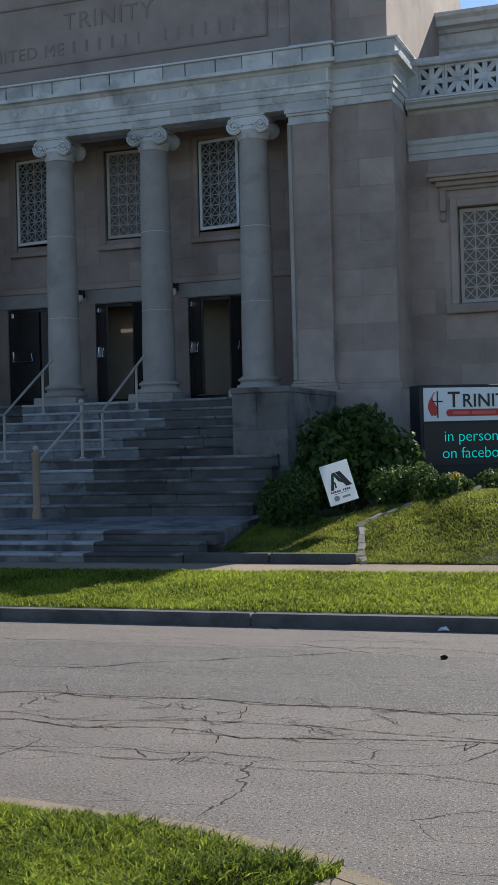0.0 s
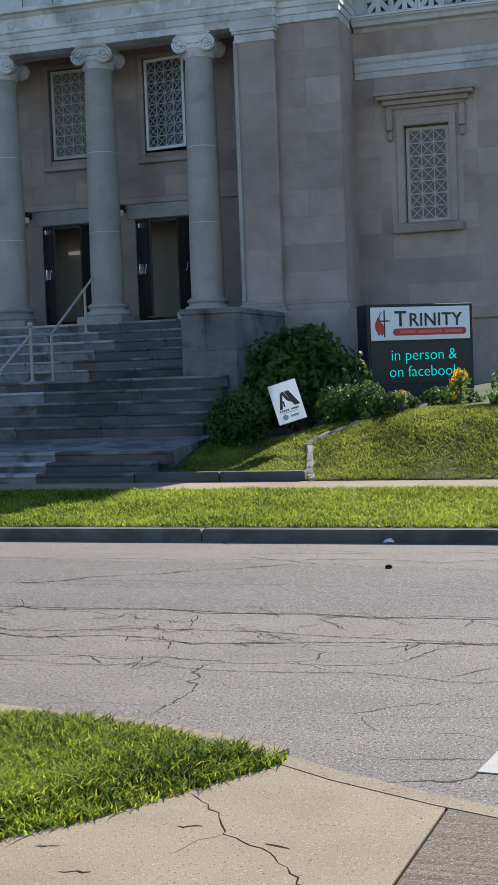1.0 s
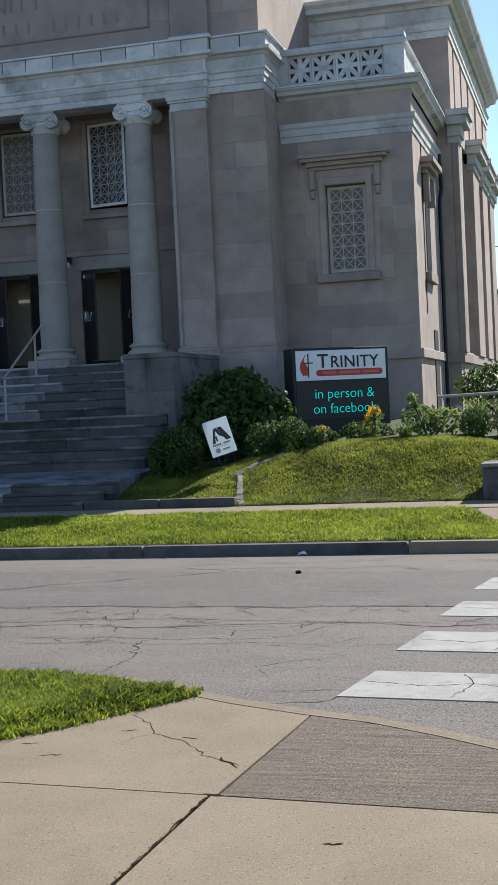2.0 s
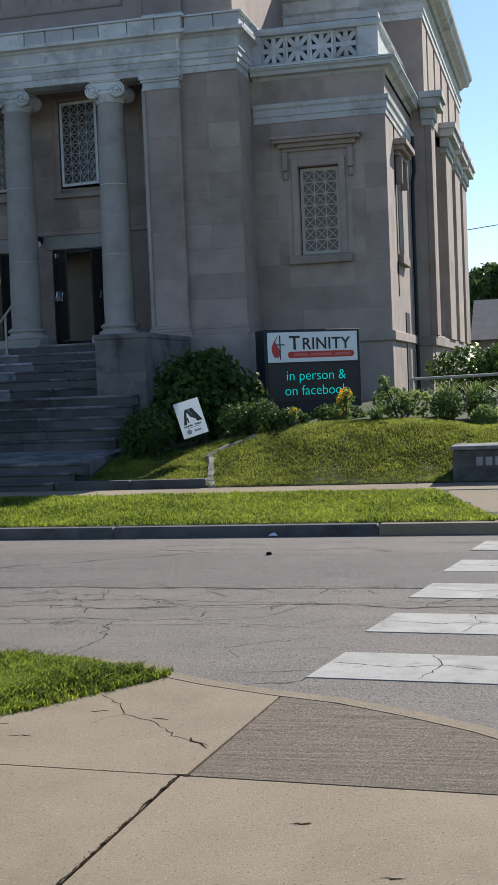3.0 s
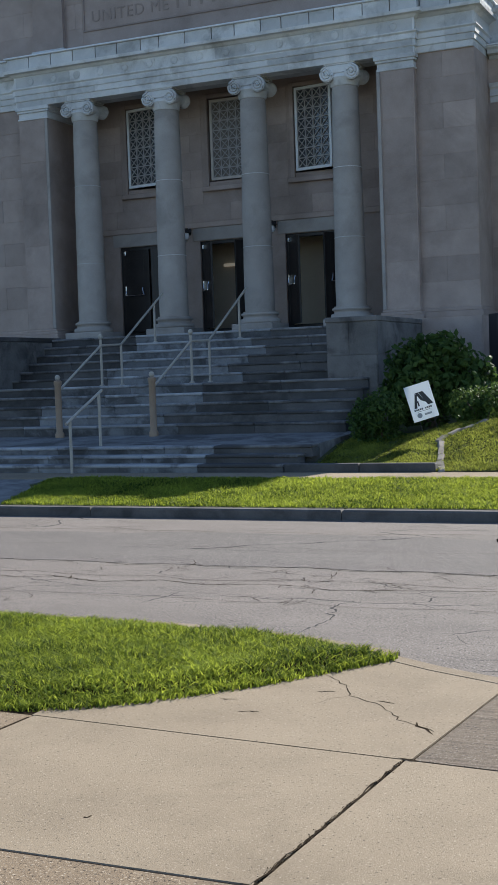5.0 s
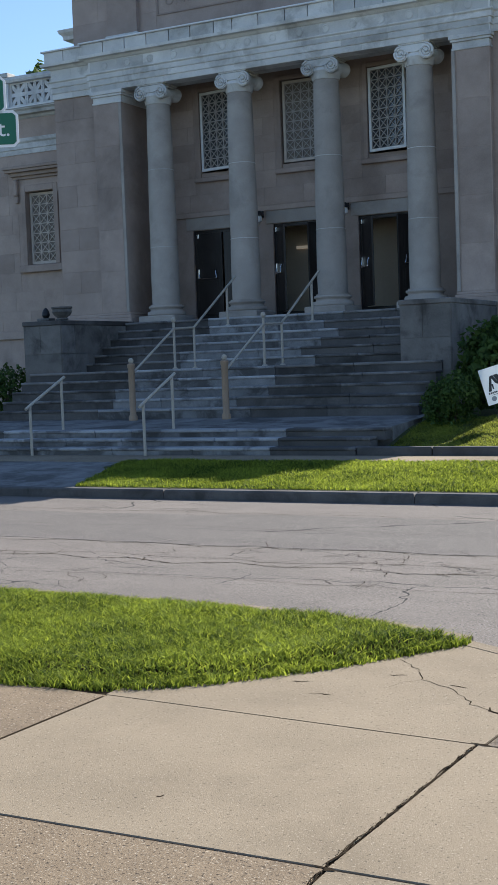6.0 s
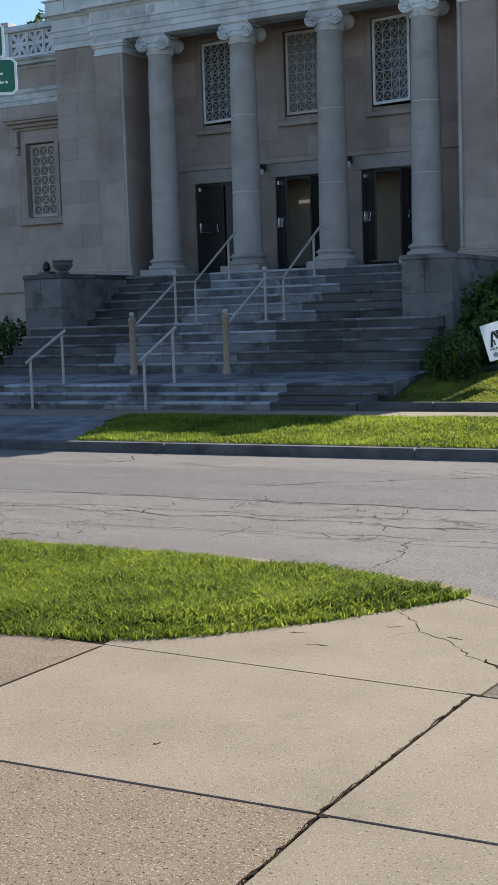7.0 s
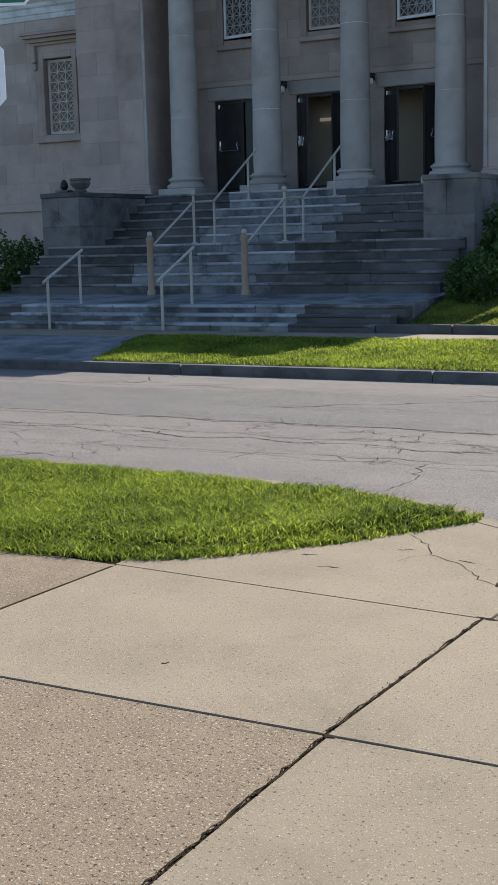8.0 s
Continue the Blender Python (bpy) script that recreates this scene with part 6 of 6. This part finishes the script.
def build_notice_board():
    board = thing("notice_board", (0, 0, 0), "black illuminated church notice board with a lettered white panel", "notice board")
    part("cabinet", boxed(-0.90, 0.90, 0.0, 0.40, 0.75, 2.665, bevel=0.012), BLACK_PANEL, board)
    panel = part("name_panel", boxed(-0.84, 0.84, -0.012, 0.002, 2.11, 2.62, bevel=0.004), SIGN_WHITE, board, "white name panel")
    part("lettering", moved(text_mesh("T", 0.335, 0.003, bold=0.004), -0.345, -0.016, 2.325), SIGN_BLACK, panel, "black capital")
    part("lettering", moved(text_mesh("RINITY", 0.285, 0.003, spacing=1.04, bold=0.003), 0.245, -0.016, 2.325), SIGN_BLACK, panel, "black capitals")
    bm = bmesh.new()
    n = 14
    out = [(0.72 + 0.055 * math.cos(math.pi * (k / n - 0.5)), 2.235 + 0.055 * math.sin(math.pi * (k / n - 0.5))) for k in range(n + 1)]
    out += [(-0.42 + 0.055 * math.cos(math.pi * (k / n + 0.5)), 2.235 + 0.055 * math.sin(math.pi * (k / n + 0.5))) for k in range(n + 1)]
    f = bm.faces.new([bm.verts.new((x, -0.0145, z)) for x, z in out])
    r = bmesh.ops.extrude_face_region(bm, geom=[f])
    bmesh.ops.translate(bm, verts=[v for v in r["geom"] if isinstance(v, bmesh.types.BMVert)], vec=(0, 0.004, 0))
    bmesh.ops.recalc_face_normals(bm, faces=bm.faces)
    part("red_bar", bm, SIGN_RED, panel, "red rounded bar")
    x = -0.36
    for w in (0.26, 0.40, 0.30):
        part("lettering", boxed(x, x + w, -0.018, -0.0155, 2.212, 2.258), SIGN_PINK, panel, "illegible pale red word")
        x += w + 0.05
    bm = bmesh.new()
    box(bm, -0.625, -0.605, -0.018, -0.0125, 2.16, 2.57)
    box(bm, -0.70, -0.53, -0.0185, -0.013, 2.40, 2.42)
    part("cross", bm, SIGN_BLACK, panel, "thin black cross")
    bm = bmesh.new()
    for sx, s in ((-0.65, 1.0), (-0.70, 0.8)):
        left = [(sx - 0.07 * s * math.sin(math.pi * k / 8) - 0.02 * s, 2.19 + 0.36 * s * k / 8) for k in range(9)]
        right = [(sx + 0.045 * s * math.sin(2 * math.pi * k / 8), 2.19 + 0.36 * s * k / 8) for k in range(8, -1, -1)]
        bm.faces.new([bm.verts.new((x, -0.0142 - 0.001 * s, z)) for x, z in left + right])
    part("flame", bm, SIGN_RED, panel, "red flame shape")
    screen = part("display", boxed(-0.85, 0.85, -0.010, 0.001, 1.44, 2.075, bevel=0.003), SIGN_BLACK, board, "black display screen")
    part("lettering", moved(text_mesh("in person &", 0.245, 0.002, spacing=0.98, bold=-0.004), 0.04, -0.013, 1.80), LED_CYAN, screen, "glowing cyan words")
    part("lettering", moved(text_mesh("on facebook", 0.245, 0.002, spacing=0.98, bold=-0.004), 0.04, -0.013, 1.545), LED_CYAN, screen, "glowing cyan words")
    # Separate glowing panel, hidden inside the screen until it covers the first message
    page = part("display_page", boxed(-0.845, 0.845, -0.004, 0.001, 1.445, 2.07), rainbow(), board, "glowing many-coloured panel standing in for the changed display")
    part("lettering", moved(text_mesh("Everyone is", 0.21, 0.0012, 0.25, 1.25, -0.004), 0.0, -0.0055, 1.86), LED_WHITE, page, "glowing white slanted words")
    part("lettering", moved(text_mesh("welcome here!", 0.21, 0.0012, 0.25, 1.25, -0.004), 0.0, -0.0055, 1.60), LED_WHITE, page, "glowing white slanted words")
    board.matrix_basis = pose(-4.50, 23.4, -0.172, 0, 0, 35) @ Matrix.Scale(1.09, 4)
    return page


def build_yard_sign():
    sign = thing("yard_sign", (0, 0, 0), "white plastic yard sign leaning on a wire stake", "sign")
    board = part("board", boxed(-0.205, 0.205, -0.004, 0.004, -0.29, 0.29, bevel=0.002), SIGN_PLASTIC, sign, "white corrugated plastic board")
    bm = bmesh.new()
    for pts in (((-0.115, -0.07), (-0.075, -0.07), (-0.03, 0.10), (-0.055, 0.125)), ((-0.005, 0.13), (0.055, 0.13), (0.15, -0.06), (0.075, -0.06))):
        bm.faces.new([bm.verts.new((x, -0.0055, z)) for x, z in pts])
    f = [bm.verts.new((x, -0.0056, z)) for x, z in ((-0.05, 0.13), (-0.01, 0.13), (0.06, -0.02), (0.0, 0.02))]
    bm.faces.new(f)
    box(bm, -0.055, -0.035, -0.0062, -0.005, -0.05, 0.02)
    bmesh.ops.recalc_face_normals(bm, faces=bm.faces)
    bmesh.ops.scale(bm, vec=(1.18, 1, 1.2), verts=bm.verts)
    part("emblem", bm, SIGN_BLACK, board, "black angular emblem")
    bm = bmesh.new()
    x = -0.145
    for w in (0.02, 0.022, 0.02, 0.022, 0.022, 0.0, 0.02, 0.022, 0.022, 0.02):
        if w:
            box(bm, x, x + w, -0.0062, -0.0045, -0.125, -0.098)
        x += 0.029
    box(bm, -0.10, 0.10, -0.0062, -0.0045, -0.148, -0.142)
    part("lettering", bm, SIGN_BLACK, board, "short line of dark letters")
    bm = bmesh.new()
    turned([(0.04, 0.0), (0.04, 0.002)], 16, (0, 0, 0), bm)
    bmesh.ops.transform(bm, matrix=pose(-0.085, -0.0045, -0.205, 90, 0, 0), verts=bm.verts)
    box(bm, -0.005, 0.11, -0.0062, -0.0045, -0.222, -0.192)
    part("lettering", bm, SIGN_GREY, board, "small grey mark and line")
    for x in (-0.12, 0.12):
        part("stake", tube(bmesh.new(), [(x, 0.012, 0.05), (x, 0.012, -0.56)], 0.005, 6), DARK_METAL, sign)
    sign.matrix_basis = pose(-5.75, 19.4, 1.25, 0, 0, 14) @ pose(0, 0, 0, -4, -16.0, 0)


def build_street_sign():
    at = (-5.465, 6.33, 0.04)
    sign = thing("stop_sign", (0, 0, 0), "red stop sign with street blades on a steel post", "street sign")
    part("post", tube(bmesh.new(), [(0, 0.03, -0.05), (0, 0.03, 3.3)], 0.028, 10), ALUMINIUM, sign, "grey steel post", 40)
    def octagon(r, y0, y1):
        bm = bmesh.new()
        a = [bm.verts.new((r * math.cos(math.pi / 8 + k * math.pi / 4), y0, r * math.sin(math.pi / 8 + k * math.pi / 4) + 2.715)) for k in range(8)]
        b = [bm.verts.new((v.co.x, y1, v.co.z)) for v in a]
        bm.faces.new(a)
        bm.faces.new(list(reversed(b)))
        for k in range(8):
            bm.faces.new((a[k], b[k], b[(k + 1) % 8], a[(k + 1) % 8]))
        bmesh.ops.recalc_face_normals(bm, faces=bm.faces)
        return bm
    plate = part("plate", octagon(0.385, -0.003, 0.0), SIGN_WHITE, sign, "white-rimmed octagonal plate")
    part("face", octagon(0.345, -0.0045, -0.0031), SIGN_RED, plate, "red face")
    part("lettering", moved(text_mesh("STOP", 0.29, 0.0008), 0, -0.006, 2.60), SIGN_WHITE, plate, "white capitals")
    for z, w, turn, words in ((3.235, 0.53, 0, "St."), (3.45, 0.46, 0, "")):
        rim = extruded(bmesh.new(), [(-w, -0.105), (-w + 0.03, -0.115), (w - 0.03, -0.115), (w, -0.085), (w, 0.085), (w - 0.03, 0.115), (-w + 0.03, 0.115), (-w, 0.085)], -0.002, 0.002)
        moved(rim, 0, -0.006, z, pose(0, 0, 0, 90, 0, turn))
        blade = part("street_blade", rim, SIGN_WHITE, sign, "green street blade with a white rim")
        inner = extruded(bmesh.new(), [(-w + 0.016, -0.098), (w - 0.035, -0.098), (w - 0.016, -0.08), (w - 0.016, 0.08), (w - 0.035, 0.098), (-w + 0.016, 0.098)], -0.0005, 0.0005)
        moved(inner, 0, -0.0088, z, pose(0, 0, 0, 90, 0, turn))
        part("blade_face", inner, STREET_GREEN, blade, "green face")
        if words:
            part("lettering", moved(text_mesh(words, 0.145, 0.0006, spacing=1.0), 0.405, -0.0102, z - 0.045), SIGN_WHITE, blade, "white letters")
            part("lettering", boxed(-0.45, 0.16, -0.0105, -0.0095, z - 0.055, z + 0.065), SIGN_WHITE, blade, "white bar where a name stands")
    sign.matrix_basis = pose(*at, 0, 0, 27.8)


def build_small_things():
    for x in (MID - 1.05, MID + 1.05):
        lamp = thing("wall_lantern", (x, WALL_Y - 0.1, 5.0), "small black wall lantern between the doors", "lamp", "lanterns at the doors")
        part("back_plate", boxed(x - 0.045, x + 0.045, WALL_Y - 0.045, WALL_Y - 0.026, 4.98, 5.14, bevel=0.006), DARK_METAL, lamp)
        part("arm", tube(bmesh.new(), [(x, WALL_Y - 0.04, 5.08), (x, WALL_Y - 0.12, 5.13), (x, WALL_Y - 0.17, 5.10)], 0.012, 8), DARK_METAL, lamp)
        part("hood", turned([(0.02, 5.13), (0.10, 5.06), (0.105, 5.03), (0.07, 5.02)][::-1], 14, (x, WALL_Y - 0.17, 0)), DARK_METAL, lamp, "", 40)
        part("globe", turned([(0.03, 4.88), (0.055, 4.91), (0.06, 4.97), (0.05, 5.02)], 14, (x, WALL_Y - 0.17, 0)), SIGN_WHITE, lamp, "pale glass globe", 60)
    urn = thing("planter_urn", (-16.0, 22.25, 2.78), "squat weathered stone planter on the cheek wall", "planter")
    part("bowl", turned([(0.12, 2.78), (0.14, 2.80), (0.10, 2.83), (0.17, 2.88), (0.215, 2.95), (0.20, 3.01), (0.225, 3.03), (0.225, 3.06), (0.19, 3.06), (0.17, 2.99)], 24, (-16.0, 22.25, 0)), OLD_CONCRETE, urn, "", 40)
    fin = thing("stone_finial", (-16.5, 22.3, 2.78), "dark broken stone scroll on the cheek wall", "ornament")
    part("foot", boxed(-16.64, -16.32, 22.2, 22.45, 2.78, 2.84, bevel=0.015), OLD_CONCRETE, fin)
    part("scroll", turned([(0.05, 2.84), (0.09, 2.90), (0.075, 2.98), (0.04, 3.04), (0.015, 3.06)], 14, (-16.46, 22.3, 0)), DARK_METAL, fin, "", 40)
    # stones up the bank, and the low kerb by the pavement
    rng = random.Random(9)
    line = [(-5.02, 17.86), (-5.10, 18.10), (-5.17, 18.36), (-5.24, 18.62), (-5.30, 18.88), (-5.36, 19.14), (-5.22, 19.38), (-5.06, 19.60), (-4.90, 19.82)]
    for k, (x, y) in enumerate(line):
        z = bank(x, y)
        ahead = line[min(k + 1, len(line) - 1)]
        behind = line[max(k - 1, 0)]
        run = Vector((ahead[0] - behind[0], ahead[1] - behind[1], bank(*ahead) - bank(*behind)))
        bm = boxed(-0.055, 0.055, -0.135, 0.135, -0.1, 0.035, bevel=0.02)
        for v in bm.verts:
            v.co += Vector((rng.uniform(-0.014, 0.014), rng.uniform(-0.012, 0.012), rng.uniform(-0.014, 0.014)))
        tilt = math.degrees(math.atan2(run.z, math.hypot(run.x, run.y)))
        turn = math.degrees(math.atan2(-run.x, run.y))
        bmesh.ops.transform(bm, matrix=pose(x, y, z, 0, 0, turn + rng.uniform(-5, 5)) @ pose(0, 0, 0, tilt + rng.uniform(-4, 4)), verts=bm.verts)
        tagged(part("edging_stone", bm, EDGING), "dull rough edging stone set in the bank", "stone", "edging stones on the bank")
    for a, b in ((-7.45, -6.25), (-6.24, -5.08)):
        tagged(part("low_kerb", boxed(a, b, 17.745, 17.90, 0.1, 0.40, bevel=0.014), RISER_STONE), "low dark stone kerb beside the pavement", "kerb", kind="structure")
    pier = thing("gate_block", (-1.1, 18.0, 0.27), "low weathered concrete block at the drive", "block")
    part("body", boxed(-1.50, -0.60, 17.76, 18.45, 0.15, 0.72, bevel=0.015), KERB, pier)
    part("top", boxed(-1.53, -0.57, 17.73, 18.48, 0.721, 0.775, bevel=0.012), OLD_CONCRETE, pier, "weathered top slab")
    bm = bmesh.new()
    for x in (-1.18, -1.05, -0.92):
        box(bm, x, x + 0.09, 17.752, 17.762, 0.5, 0.62)
    part("lettering", bm, STEP_STONE, pier, "worn illegible marks")
    # litter on the gutter and the road
    bm = bmesh.new()
    f = [bm.verts.new(c) for c in ((-3.31, 14.04, 0.006), (-3.23, 14.02, 0.02), (-3.19, 14.06, 0.01), (-3.23, 14.08, 0.05), (-3.29, 14.075, 0.035))]
    bm.faces.new(f)
    bmesh.ops.solidify(bm, geom=bm.faces[:], thickness=0.004)
    tagged(part("litter", bm, SIGN_WHITE), "crumpled white and blue wrapper in the gutter", "litter")
    bm = turned([(0.015, 0.0), (0.03, 0.01), (0.026, 0.026), (0.01, 0.036)], 9, (-2.95, 12.55, 0))
    for v in bm.verts:
        v.co += Vector((rng.uniform(-0.008, 0.008), rng.uniform(-0.008, 0.008), 0))
    tagged(part("clod", bm, SOIL), "small dark clod on the asphalt", "debris")


def build_things():
    for x in (-13.0, -11.0):
        stair_rail(x, "handrails on the steps")
    for x in (-13.45, -11.15):
        low_rail(x, "handrails on the lower steps")
    build_plants()
    build_distance()
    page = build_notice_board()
    build_yard_sign()
    build_street_sign()
    build_small_things()
    return page


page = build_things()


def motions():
    """A little after four seconds a hidden panel covers the screen with page two."""
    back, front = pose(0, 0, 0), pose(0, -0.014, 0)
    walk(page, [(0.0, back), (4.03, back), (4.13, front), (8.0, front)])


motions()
